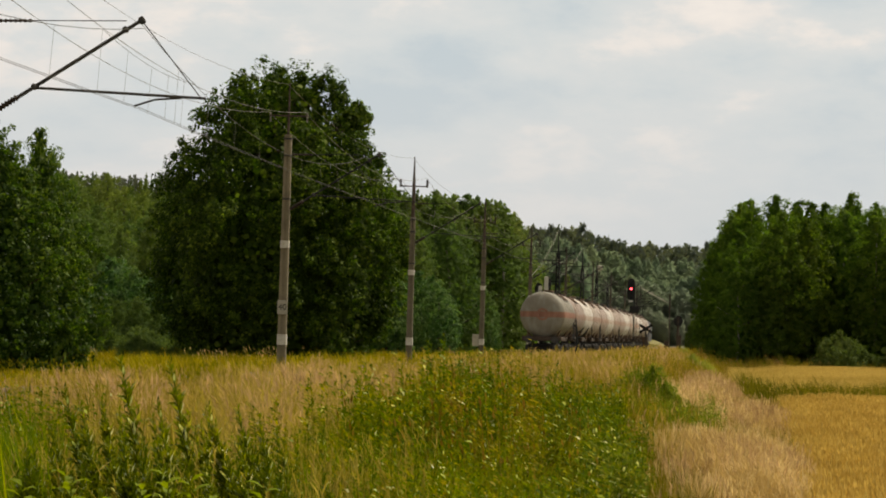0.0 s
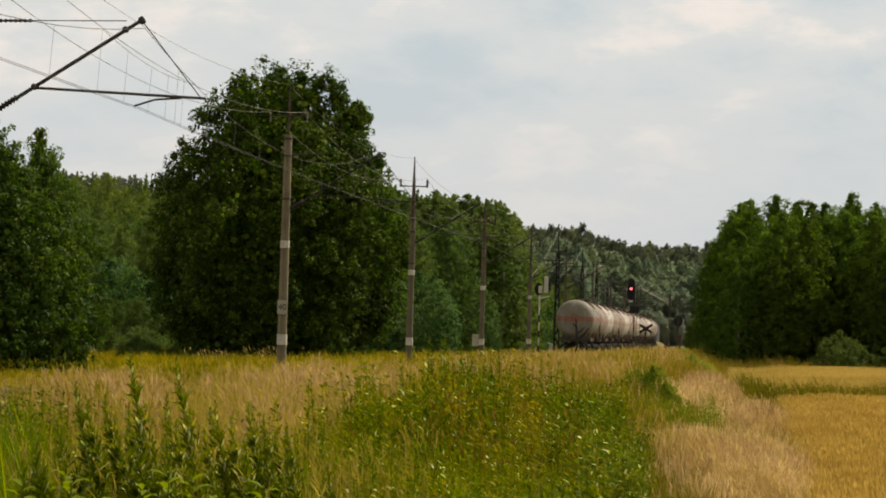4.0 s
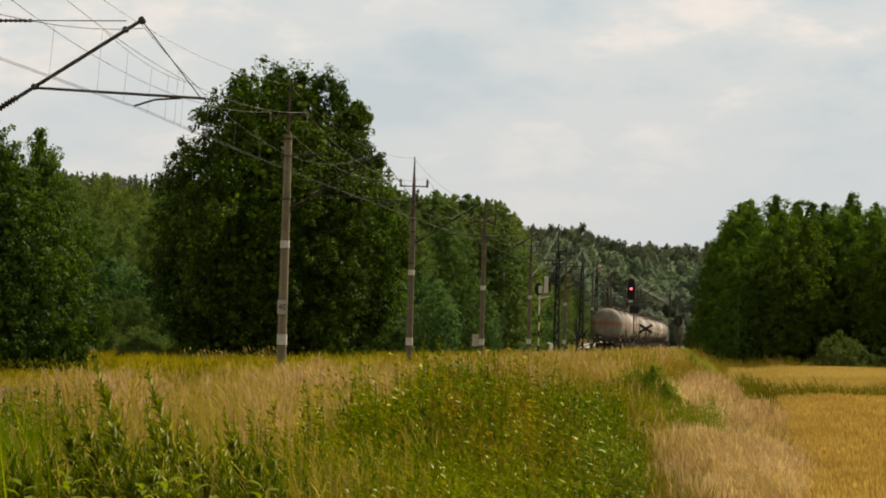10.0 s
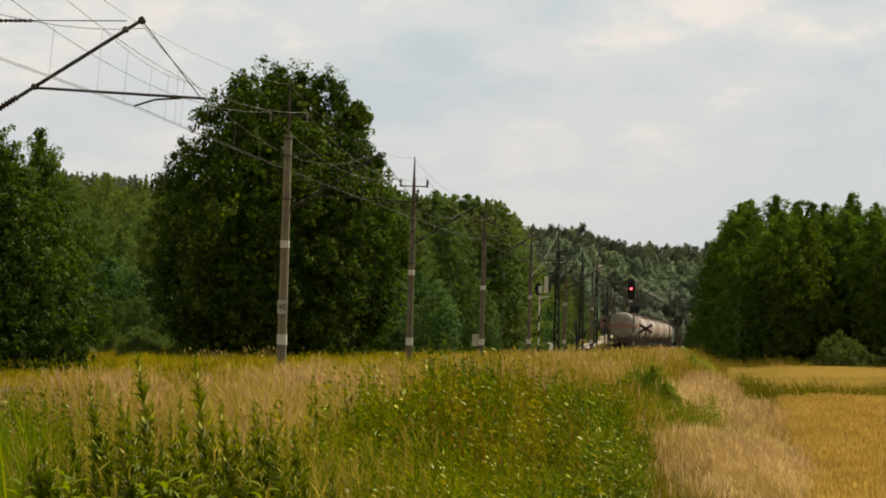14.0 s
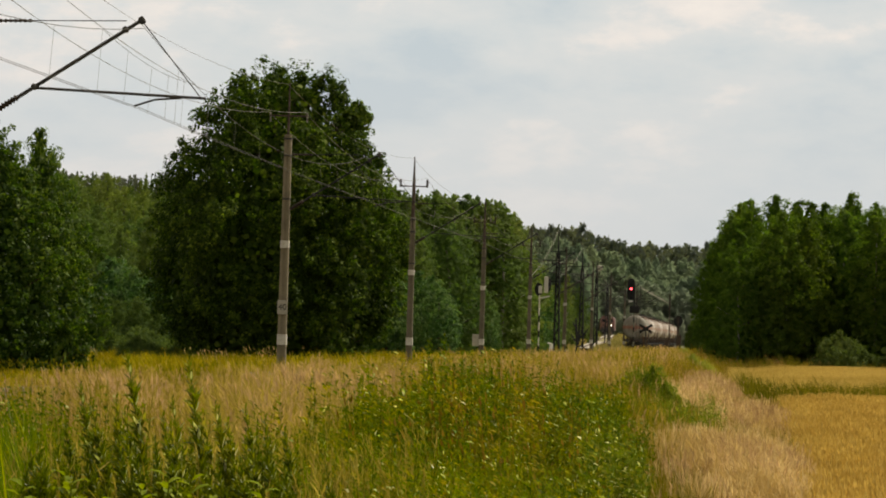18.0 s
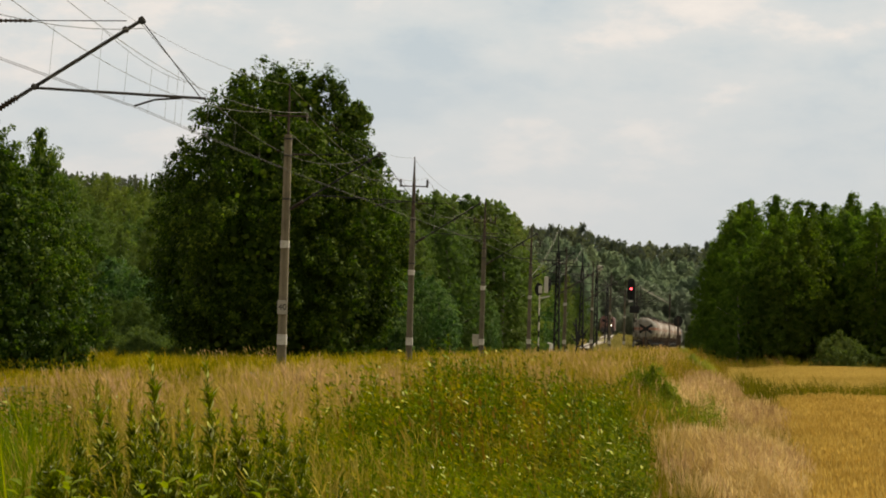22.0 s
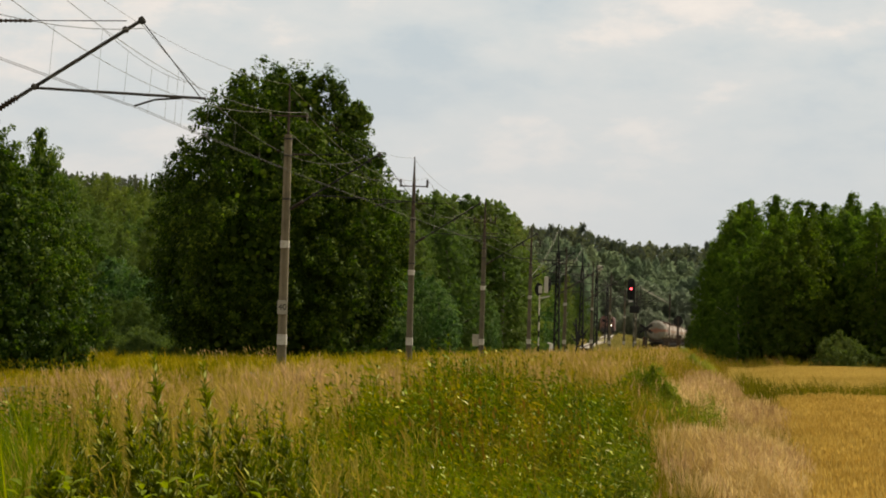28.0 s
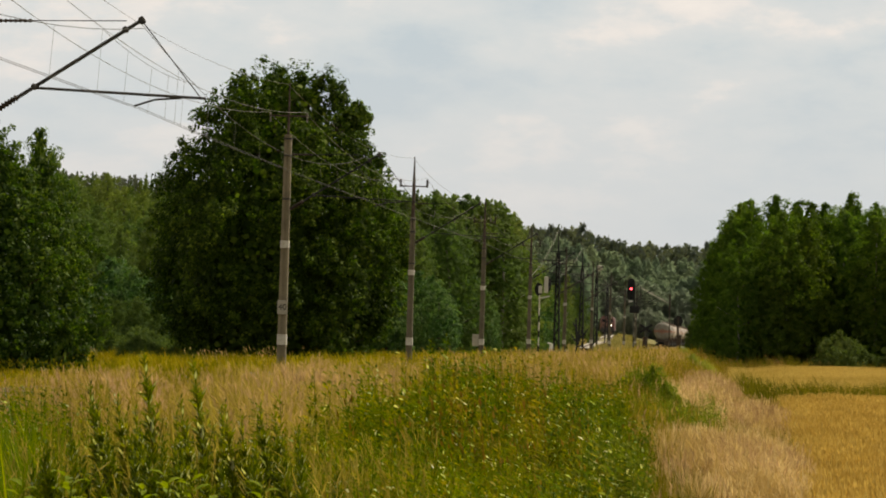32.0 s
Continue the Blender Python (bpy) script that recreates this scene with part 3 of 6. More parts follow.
def sagging(p, q, sag, k=16):
    p, q = Vector(p), Vector(q)
    return [p.lerp(q, i / k) - Vector((0, 0, 4 * sag * (i / k) * (1 - i / k))) for i in range(k + 1)]


def build_wires():
    def line(name, label, mat, rad, spans, sag, group="overhead wires"):
        ob = new(name)
        for p, q in spans:
            part("span", tube(bmesh.new(), sagging(p, q, sag), rad, 5), mat, ob)
        tagged(ob, label, "wire", group)
        return ob
    on = MASTS
    for dx in (-0.66, 0.66):
        line("feeder_wire", "pale sagging feeder wire on the mast cross-arms", M_FEEDER, 0.008,
             [((a[0] + dx, a[1], a[2] - 1.05), (b[0] + dx, b[1], b[2] - 1.05)) for a, b in zip(on, on[1:])], 0.9)
    line("earth_wire", "thin earth wire along the mast tops", M_FEEDER, 0.006, [((a[0], a[1], a[2] - 0.05), (b[0], b[1], b[2] - 0.05)) for a, b in zip(on, on[1:])], 0.7)
    for dx in (-0.05, 0.05):
        spans = []
        for i, (a, b) in enumerate(zip(on, on[1:])):
            za, zb = (0.15 if i % 2 else -0.15), (-0.15 if i % 2 else 0.15)
            spans.append(((TRACK_X + za + dx, a[1], 6.40), (TRACK_X + zb + dx, b[1], 6.40)))
        line("contact_wire", "dark copper contact wire over the track", M_WIRE, 0.0062, spans, 0.05)
    mess_x = lambda m: {77.5: -12.90, 129.0: -13.4}.get(m[1], TRACK_X - 0.1)
    mess_z = lambda m: 8.17 - 0.0004 * m[1] - (0.14 if m[1] == 129.0 else 0.0)
    mess = line("messenger_wire", "dark sagging messenger wire with thin droppers", M_WIRE, 0.0075,
                [((mess_x(a), a[1], mess_z(a)), (mess_x(b), b[1], mess_z(b))) for a, b in zip(on, on[1:])], 1.25)
    for a, b in zip(on[:6], on[1:7]):
        for k in range(1, 10):
            u = k / 10
            y = a[1] + (b[1] - a[1]) * u
            zt = mess_z(a) * (1 - u) + mess_z(b) * u - 4 * 1.25 * u * (1 - u)
            xt = mess_x(a) * (1 - u) + mess_x(b) * u
            part("dropper", tube(bmesh.new(), [(xt, y, zt), (TRACK_X + 0.5 * (xt - TRACK_X), y, 6.38)], 0.0030, 4), M_FEEDER, mess)
    # a stitch wire hangs below the messenger at each of the nearer supports
    for i in (1, 2, 3):
        m0, m1, m2 = on[i - 1], on[i], on[i + 1]
        ends = []
        for q, u in ((m0, 0.10), (m2, 0.15)):
            ends.append(Vector((mess_x(m1) * (1 - u) + mess_x(q) * u, m1[1] + (q[1] - m1[1]) * u, mess_z(m1) * (1 - u) + mess_z(q) * u - 4 * 1.25 * u * (1 - u))))
        pts = sagging(ends[0], ends[1], 0.18)
        part("stitch_wire", tube(bmesh.new(), pts, 0.0048, 5), M_WIRE, mess)
        for k in (4, 8, 11, 14):
            p = pts[k]
            part("dropper", tube(bmesh.new(), [tuple(p), (TRACK_X + 0.5 * (p.x - TRACK_X), p.y, 6.38)], 0.0030, 4), M_FEEDER, mess)


build_wires()


def lattice_mast(x, y, z0, h, arm):
    mast = new("lattice_mast")
    mast.location = (x, y, z0)
    tagged(mast, "dark rusty steel lattice mast with a cross-arm", "catenary mast", "lattice masts by the side track")
    for sx in (-1, 1):
        for sy in (-1, 1):
            part("leg", tube(bmesh.new(), [(sx * 0.26, sy * 0.26, -0.3), (sx * 0.11, sy * 0.11, h - 2.5)], 0.085, 4), M_BLACK, mast)
    k = 11
    for i in range(k):
        za, zb = (h - 2.6) * i / k, (h - 2.6) * (i + 1) / k
        wa, wb = 0.26 - 0.15 * i / k, 0.26 - 0.15 * (i + 1) / k
        s = 1 if i % 2 else -1
        bm = bmesh.new()
        for sy in (-1, 1):
            tube(bm, [(s * wa, sy * wa, za), (-s * wb, sy * wb, zb)], 0.045, 4)
            tube(bm, [(sy * wa, s * wa, za), (sy * wb, -s * wb, zb)], 0.045, 4)
        part("brace", bm, M_BLACK, mast)
    part("top_post", tube(bmesh.new(), [(0, 0, h - 2.8), (0, 0, h)], [0.11, 0.05], 6), M_BLACK, mast)
    for az, w in ((h - 2.3, 1.5), (h - 3.5, 1.2), (h - 5.2, 2.2)):
        part("crossarm", box(bmesh.new(), (w, 0.09, 0.09), (0, 0, az)), M_BLACK, mast)
        for sx in (-1, 1):
            part("insulator", insulator(bmesh.new(), (sx * w * 0.46, 0, az), (0, 0, 1), 0.4, 0.07), M_INSULATOR, mast)
    if arm:
        part("cantilever", tube(bmesh.new(), [(0.1, 0, h - 6.4), (3.0, 0, h - 4.6)], 0.06, 6), M_STEEL, mast)
        part("registration_tube", tube(bmesh.new(), [(0.3, 0, h - 6.2), (3.6, 0, h - 6.1)], 0.04, 6), M_STEEL, mast)
    return mast


for lx, ly, lt in ((-17.55, 350, 12.3), (-18.25, 420, 12.26), (-19.35, 490, 12.24), (-20.4, 560, 12.2)):
    lattice_mast(lx, ly, float(ground_z(lx, ly)), lt - float(ground_z(lx, ly)), True)
for a, b in (((-17.6, 350, 12.0), (-16.13, 279, 6.3)), ((-18.3, 420, 12.0), (-17.6, 350, 7.5))):
    ob = part("strain_cable", tube(bmesh.new(), sagging(a, b, 0.5), 0.02, 6), M_FEEDER)
    tagged(ob, "pale cable slung from a lattice mast", "cable", "strain cables")


def right_mast(x, y, z0):
    mast = new("catenary_mast")
    mast.location = (x, y, z0)
    tagged(mast, "slim grey catenary mast with a pale bracket arm", "catenary mast", "masts along the railway line")
    part("post", box(bmesh.new(), (0.16, 0.16, 8.4), (0, 0, 4.0), bevel=0.03), M_TOP_STEEL, mast)
    part("cantilever", tube(bmesh.new(), [(-0.2, 0, 6.9), (-4.3, 0, 9.1)], 0.075, 6), M_DULL_WHITE, mast)
    part("registration_tube", tube(bmesh.new(), [(-0.2, 0, 7.2), (-4.0, 0, 7.1)], 0.04, 6), M_STEEL, mast)


right_mast(-9.95, 516, 0.05)


def yard_lamp(x, y, z0, h):
    """A slim dark post with a short crossbar and a pale flood lamp hung below it."""
    p = new("yard_lamp")
    p.location = (x, y, z0)
    tagged(p, "dark slim lamp post with a pale flood lamp", "lamp post")
    part("post", tube(bmesh.new(), [(0, 0, -0.3), (0, 0, h)], [0.11, 0.06], 7), M_BLACK, p)
    part("crossbar", box(bmesh.new(), (1.7, 0.10, 0.10), (-0.1, 0, h - 0.1)), M_BLACK, p)
    bm = bmesh.new()
    lathe_y(bm, [(-0.22, 0.40), (-0.10, 0.44), (0.18, 0.16)], 14, (0, 0, 0))
    d = part("lamp_head", bm, M_DULL_WHITE, p, "pale round flood lamp")
    d.matrix_local = pose(0.25, -0.1, h - 0.85, 25, 0, 0)
    part("bracket", box(bmesh.new(), (0.06, 0.06, 0.6), (0.25, 0, h - 0.4)), M_BLACK, p)
    return p


yard_lamp(-19.6, 500, float(ground_z(-19.6, 500)), 12.3 - float(ground_z(-19.6, 500)))


def signal(x, y, z0, head_z, lit):
    """A colour-light signal: black head with hoods and a lit lens, black box below, banded post, ladder."""
    s = new("railway_signal")
    s.location = (x, y, z0)
    tagged(s, "black colour-light railway signal showing a red light" if lit else "dark railway signal seen unlit", "railway signal", "signals beside the line")
    bm = tube(bmesh.new(), [(0.32, 0, -0.2), (0.32, 0, head_z + 0.2)], 0.075, 8)
    mast = part("post", bm, M_BLACK, s)
    for k in range(4):
        part("painted_band", tube(bmesh.new(), [(0.32, 0, 0.9 + k * 0.95), (0.32, 0, 1.35 + k * 0.95)], 0.080, 8), M_FEEDER, mast, "faded pale band")
    bm = bmesh.new()
    pts = [(0.36 * math.cos(a), 0.75 + 0.30 * math.sin(a)) for a in np.linspace(0, math.pi, 9)] + [(-0.36 * math.cos(a), -0.75 - 0.30 * math.sin(a)) for a in np.linspace(0, math.pi, 9)]
    f = [bm.verts.new((px, -0.10, head_z + pz)) for px, pz in pts]
    g = [bm.verts.new((px, 0.12, head_z + pz)) for px, pz in pts]
    bm.faces.new(f); bm.faces.new(g[::-1])
    for k in range(len(f)):
        bm.faces.new((f[k], g[k], g[(k + 1) % len(f)], f[(k + 1) % len(f)]))
    head = part("head", bm, M_BLACK, s)
    for k, dz in enumerate((0.66, 0.22, -0.22, -0.66)):
        bm = bmesh.new()
        lathe_y(bm, [(-0.13, 0.085 if lit and k == 1 else 0.10), (-0.10, 0.10)], 14, (0, 0, head_z + dz - 0.18))
        part("lamp", bm, M_RED_LAMP if lit and k == 1 else M_LENS, head, "glowing red lamp" if lit and k == 1 else "dark lens")
        bm = bmesh.new()
        rows = []
        for yy in (-0.12, -0.34):
            rows.append([bm.verts.new((0.15 * math.cos(a), yy, head_z + dz - 0.18 + 0.15 * math.sin(a))) for a in np.linspace(0, math.pi, 9)])
        for j in range(8):
            bm.faces.new((rows[0][j], rows[0][j + 1], rows[1][j + 1], rows[1][j]))
        part("hood", bm, M_BLACK, head)
    part("plate", box(bmesh.new(), (0.40, 0.03, 0.16), (0.0, -0.12, head_z - 1.16), bevel=0.01), M_WHITE, head, "small white plate")
    part("route_box", box(bmesh.new(), (0.95, 0.3, 0.72), (0.36, 0, head_z - 1.95), bevel=0.05), M_BLACK, s, "black indicator box")
    bm = bmesh.new()
    for sx in (0.55, 0.9):
        tube(bm, [(sx, 0.25, 0), (sx, 0.25, head_z + 0.4)], 0.02, 4)
    for k in range(16):
        tube(bm, [(0.55, 0.25, 0.3 + k * 0.4), (0.9, 0.25, 0.3 + k * 0.4)], 0.012, 4)
    part("ladder", bm, M_STEEL, s)
    part("foot", box(bmesh.new(), (0.6, 0.6, 0.4), (0.32, 0, 0.0), bevel=0.03), M_CONCRETE, s)
    return s


signal(-10.66, 356, 0.15, 6.45, True)


def back_signal(x, y, z0):
    """Signals for the other way seen from behind: black disc, white boards on a pale post."""
    s = new("railway_signal")
    s.location = (x, y, z0)
    tagged(s, "railway signal seen from behind with black discs and white boards", "railway signal", "signals beside the line")
    part("post", tube(bmesh.new(), [(-0.42, 0, -0.2), (-0.42, 0, 5.2)], 0.065, 8), M_CREAM, s, "pale post")
    for k in range(3):
        part("dark_band", tube(bmesh.new(), [(-0.42, 0, 0.5 + 1.25 * k), (-0.42, 0, 1.05 + 1.25 * k)], 0.071, 8), M_BLACK, s)
    part("bracket", box(bmesh.new(), (0.95, 0.10, 0.12), (-0.05, 0, 5.05), (0, -14, 0)), M_CREAM, s)
    bm = bmesh.new()
    lathe_y(bm, [(-0.06, 0.68), (0.04, 0.68)], 24, (0, 0, 0))
    for v in bm.verts:
        v.co.x *= 0.48
    d = part("disc", bm, M_BLACK, s, "black backing board")
    d.location = (0.20, 0, 6.15)
    part("board", box(bmesh.new(), (0.34, 0.1, 1.35), (0.12, -0.12, 6.1), bevel=0.02), M_CREAM, s, "white board")
    bm = bmesh.new()
    lathe_y(bm, [(-0.05, 0.55), (0.05, 0.55)], 20, (0, 0, 0))
    for v in bm.verts:
        v.co.x *= 0.6
    d = part("disc", bm, M_BLACK, s)
    d.location = (-0.5, 0.05, 5.7)
    part("board", box(bmesh.new(), (0.30, 0.1, 0.62), (-0.36, -0.1, 5.68), bevel=0.02), M_CREAM, s, "white board")
    return s


back_signal(-16.1, 300, -0.05)


def far_signal(x, y, z0, h):
    s = new("railway_signal")
    s.location = (x, y, z0)
    tagged(s, "dark railway signal seen from behind on a slim post", "railway signal", "signals beside the line")
    part("post", tube(bmesh.new(), [(0, 0, -0.2), (0, 0, h)], 0.13, 8), M_TOP_STEEL, s)
    bm = bmesh.new()
    lathe_y(bm, [(-0.1, 0.7), (0.1, 0.7)], 20)
    d = part("head", bm, M_BLACK, s)
    d.location, d.scale = (0, 0, h - 0.5), (0.8, 1, 1)
    part("box", box(bmesh.new(), (0.6, 0.4, 2.0), (0.1, 0.1, 1.4), bevel=0.05), M_TOP_STEEL, s, "dark relay box")


far_signal(-7.6, 450, 0.0, 4.6)


def crossing_sign(x, y, z0):
    """A level-crossing cross seen from behind on a post."""
    s = new("crossing_sign")
    s.location = (x, y, z0)
    tagged(s, "crossed-board level crossing sign seen from its dark back", "road sign")
    part("post", tube(bmesh.new(), [(0, 0.05, -0.3), (0, 0.05, 2.7)], 0.055, 8), M_STEEL, s)
    for a in (32, -32):
        bm = box(bmesh.new(), (1.26, 0.03, 0.21), (0, 0, 0), bevel=0.01)
        b = part("board", bm, M_BLACK, s)
        b.matrix_local = pose(0, -0.02 if a > 0 else 0.0, 2.6, 0, a, 0)
    part("plate", box(bmesh.new(), (0.42, 0.06, 1.0), (-0.05, 0.12, 1.4), bevel=0.01), M_RUST, s)


crossing_sign(-7.89, 307, 0.05)
bm = box(bmesh.new(), (0.5, 0.5, 1.5), (0, 0, 0.75), bevel=0.04)
box(bm, (0.6, 0.6, 0.12), (0, 0, 1.52), bevel=0.03)
relay = part("relay_cabinet", bm, M_TOP_STEEL)
relay.location = (-8.4, 420, float(ground_z(-8.4, 420)))
tagged(relay, "rusty narrow relay cabinet beside the line", "cabinet")


bm = bmesh.new()
box(bm, (0.28, 0.22, 1.1), (0, 0, 0.55), (0, 6, 0), 0.03)
box(bm, (0.34, 0.28, 0.10), (-0.1, 0, 1.12), (0, 6, 0), 0.03)
stone = part("marker_stone", bm, M_WHITE)
stone.location = (-15.55, 301, float(ground_z(-15.55, 301)))
tagged(stone, "leaning white marker stone beside the line", "marker")


# ---------------------------------------------------------------- the departing tank train
WAGON_LEN, WAGONS = 16.2, 14


def tank_wagon(paint, label):
    """Gas tank wagon, origin on the rail at the middle of the wagon; y is along the track."""
    w = new("tank_wagon")
    tagged(w, label, "tank wagon", "wagons of the freight train")
    R, L = 1.52, 7.35
    prof = [(-L, 0.05)]
    for a in np.linspace(8, 90, 9):
        prof.append((-L + 0.46 * (1 - math.cos(radians(a))), R * math.sin(radians(a)) ** 0.8))
    prof += [(-L + 0.46 + (2 * L - 0.92) * k / 8, R) for k in range(1, 8)]
    prof += [(-y, r) for y, r in prof[9::-1]]
    tank = part("tank", lathe_y(bmesh.new(), prof, 40), paint, w, smooth=True)
    tank.location = (0, 0, 2.74)
    for s in (-1, 1):
        bm = bmesh.new()
        rings = [[bm.verts.new((r * math.cos(a), yy, r * math.sin(a))) for a in np.linspace(0, 2 * math.pi, 24, endpoint=False)] for r, yy in ((0.28, -0.05), (0.28, 0.02), (0.41, 0.02), (0.41, -0.05))]
        for j in range(4):
            for k in range(24):
                bm.faces.new((rings[j][k], rings[j][(k + 1) % 24], rings[(j + 1) % 4][(k + 1) % 24], rings[(j + 1) % 4][k]))
        bmesh.ops.recalc_face_normals(bm, faces=bm.faces)
        e = part("emblem_ring", bm, M_ORANGE, tank, "orange painted ring")
        e.location = (0.0, s * (L + 0.01), 0.0)
    for y in (-4.9, -2.4, 0.0, 2.4, 4.9):
        bm = bmesh.new()
        lathe_y(bm, [(-0.12, R + 0.004), (-0.12, R + 0.014), (0.12, R + 0.014), (0.12, R + 0.004)], 40, (0, y, 0))
        part("strap", bm, paint, tank)
    # walkway, handrails and dome on top
    bm = bmesh.new()
    for k in range(6):
        box(bm, (0.10, 6.4, 0.03), (-0.30 + 0.12 * k, 0, 4.30))
    part("walkway", bm, M_STEEL, w, "dark grating walkway")
    for sx in (-0.62, 0.62):
        bm = bmesh.new()
        tube(bm, [(sx, -3.2, 4.40), (sx, 3.2, 4.40)], 0.025, 5)
        for k in range(5):
            tube(bm, [(sx, -3.2 + 1.6 * k, 4.1), (sx, -3.2 + 1.6 * k, 4.40)], 0.022, 5)
        part("handrail", bm, M_STEEL, w)
    for sx in (-1, 1):
        bm = bmesh.new()
        for q, z in ((0.72, 4.14), (1.16, 3.78)):
            tube(bm, [(sx * q, -2.6, z), (sx * q, 2.6, z)], 0.04, 5)
        for k in range(6):
            tube(bm, [(sx * 0.72, -2.6 + 1.04 * k, 4.14), (sx * 1.16, -2.6 + 1.04 * k, 3.78)], 0.035, 5)
        part("side_platform", bm, M_RUST, w, "rusty platform frame")
    bm = bmesh.new()
    bmesh.ops.create_cone(bm, cap_ends=True, segments=18, radius1=0.42, radius2=0.38, depth=0.30, matrix=pose(0, 0.5, 4.28))
    part("dome", bm, M_RUST, w)
    for s in (-1, 1):
        bm = bmesh.new()
        for k in (-0.22, 0.22):
            tube(bm, [(s * 1.40, -7.2 + k, 1.0), (s * 1.40, -7.2 + k, 2.9)], 0.025, 5)
        for j in range(7):
            tube(bm, [(s * 1.40, -7.42, 1.1 + 0.28 * j), (s * 1.40, -6.98, 1.1 + 0.28 * j)], 0.015, 4)
        part("ladder", bm, M_STEEL, w)
    bm = bmesh.new()
    for sx in (-0.9, 0.9):
        box(bm, (0.16, 14.9, 0.30), (sx, 0, 1.12), bevel=0.02)
    for y in (-7.35, -5.2, -2.0, 2.0, 5.2, 7.35):
        box(bm, (2.6 if abs(y) > 7 else 1.8, 0.18, 0.30), (0, y, 1.12), bevel=0.02)
    part("underframe", bm, M_TOP_STEEL, w, "rusty underframe")
    for y in (-4.9, 4.9):
        bm = bmesh.new()
        for sx in (-1.0, 1.0):
            box(bm, (0.12, 0.9, 0.62), (sx, y, 1.52), (0, 22 * sx, 0))
        box(bm, (2.2, 0.9, 0.12), (0, y, 1.25))
        part("saddle", bm, M_RUST, w)
    for y in (-5.2, 5.2):
        bm = bmesh.new()
        for sx in (-1.0, 1.0):
            box(bm, (0.14, 2.6, 0.22), (sx, y, 0.62), bevel=0.03)
            for a in (-0.9, 0.9):
                box(bm, (0.24, 0.34, 0.34), (sx * 1.05, y + a, 0.5), bevel=0.03)
        box(bm, (2.0, 0.5, 0.24), (0, y, 0.68), bevel=0.03)
        bogie = part("bogie", bm, M_STEEL, w)
        for a in (-0.9, 0.9):
            for sx in (-0.75, 0.75):
                bm = bmesh.new()
                bmesh.ops.create_cone(bm, cap_ends=True, segments=20, radius1=0.46, radius2=0.46, depth=0.13, matrix=pose(sx, y + a, 0.46, 0, 90, 0))
                part("wheel", bm, M_STEEL, bogie)
    for y, s in ((-7.4, -1), (7.4, 1)):
        for sx in (-0.875, 0.875):
            bm = bmesh.new()
            tube(bm, [(sx, y, 1.06), (sx, y + s * 0.55, 1.06)], 0.09, 8)
            lathe_y(bm, [(0, 0.24), (0.05, 0.24)], 14, (sx, y + s * 0.55, 1.06))
            part("buffer", bm, M_STEEL, w)
    return w


def train_y(k, t):
    """Middle of wagon k at time t: the rear end leaves at about 12 m/s."""
    return 242.0 + 7.35 + k * WAGON_LEN + 11.85 * t


first_wagon = tank_wagon(M_TANK, "dirty grey-white gas tank wagon with an orange belt")
rusty_wagon = tank_wagon(M_TANK_RUSTY, "rust-stained beige tank wagon with a faded belt")
clean_wagon = tank_wagon(M_TANK_CLEAN, "clean white tank wagon with a faint belt")
wagons = []
for k in range(WAGONS):
    src = first_wagon if k == 0 else clean_wagon if k % 3 == 2 else rusty_wagon
    here = pose(TRACK_X, train_y(k, 0), RAIL_Z, 0, 0, 180 if k % 3 != 1 else 0)
    if k < 3:
        src.matrix_world = here
        wagons.append(src)
    else:
        wagons.append(copy_thing(src, here))


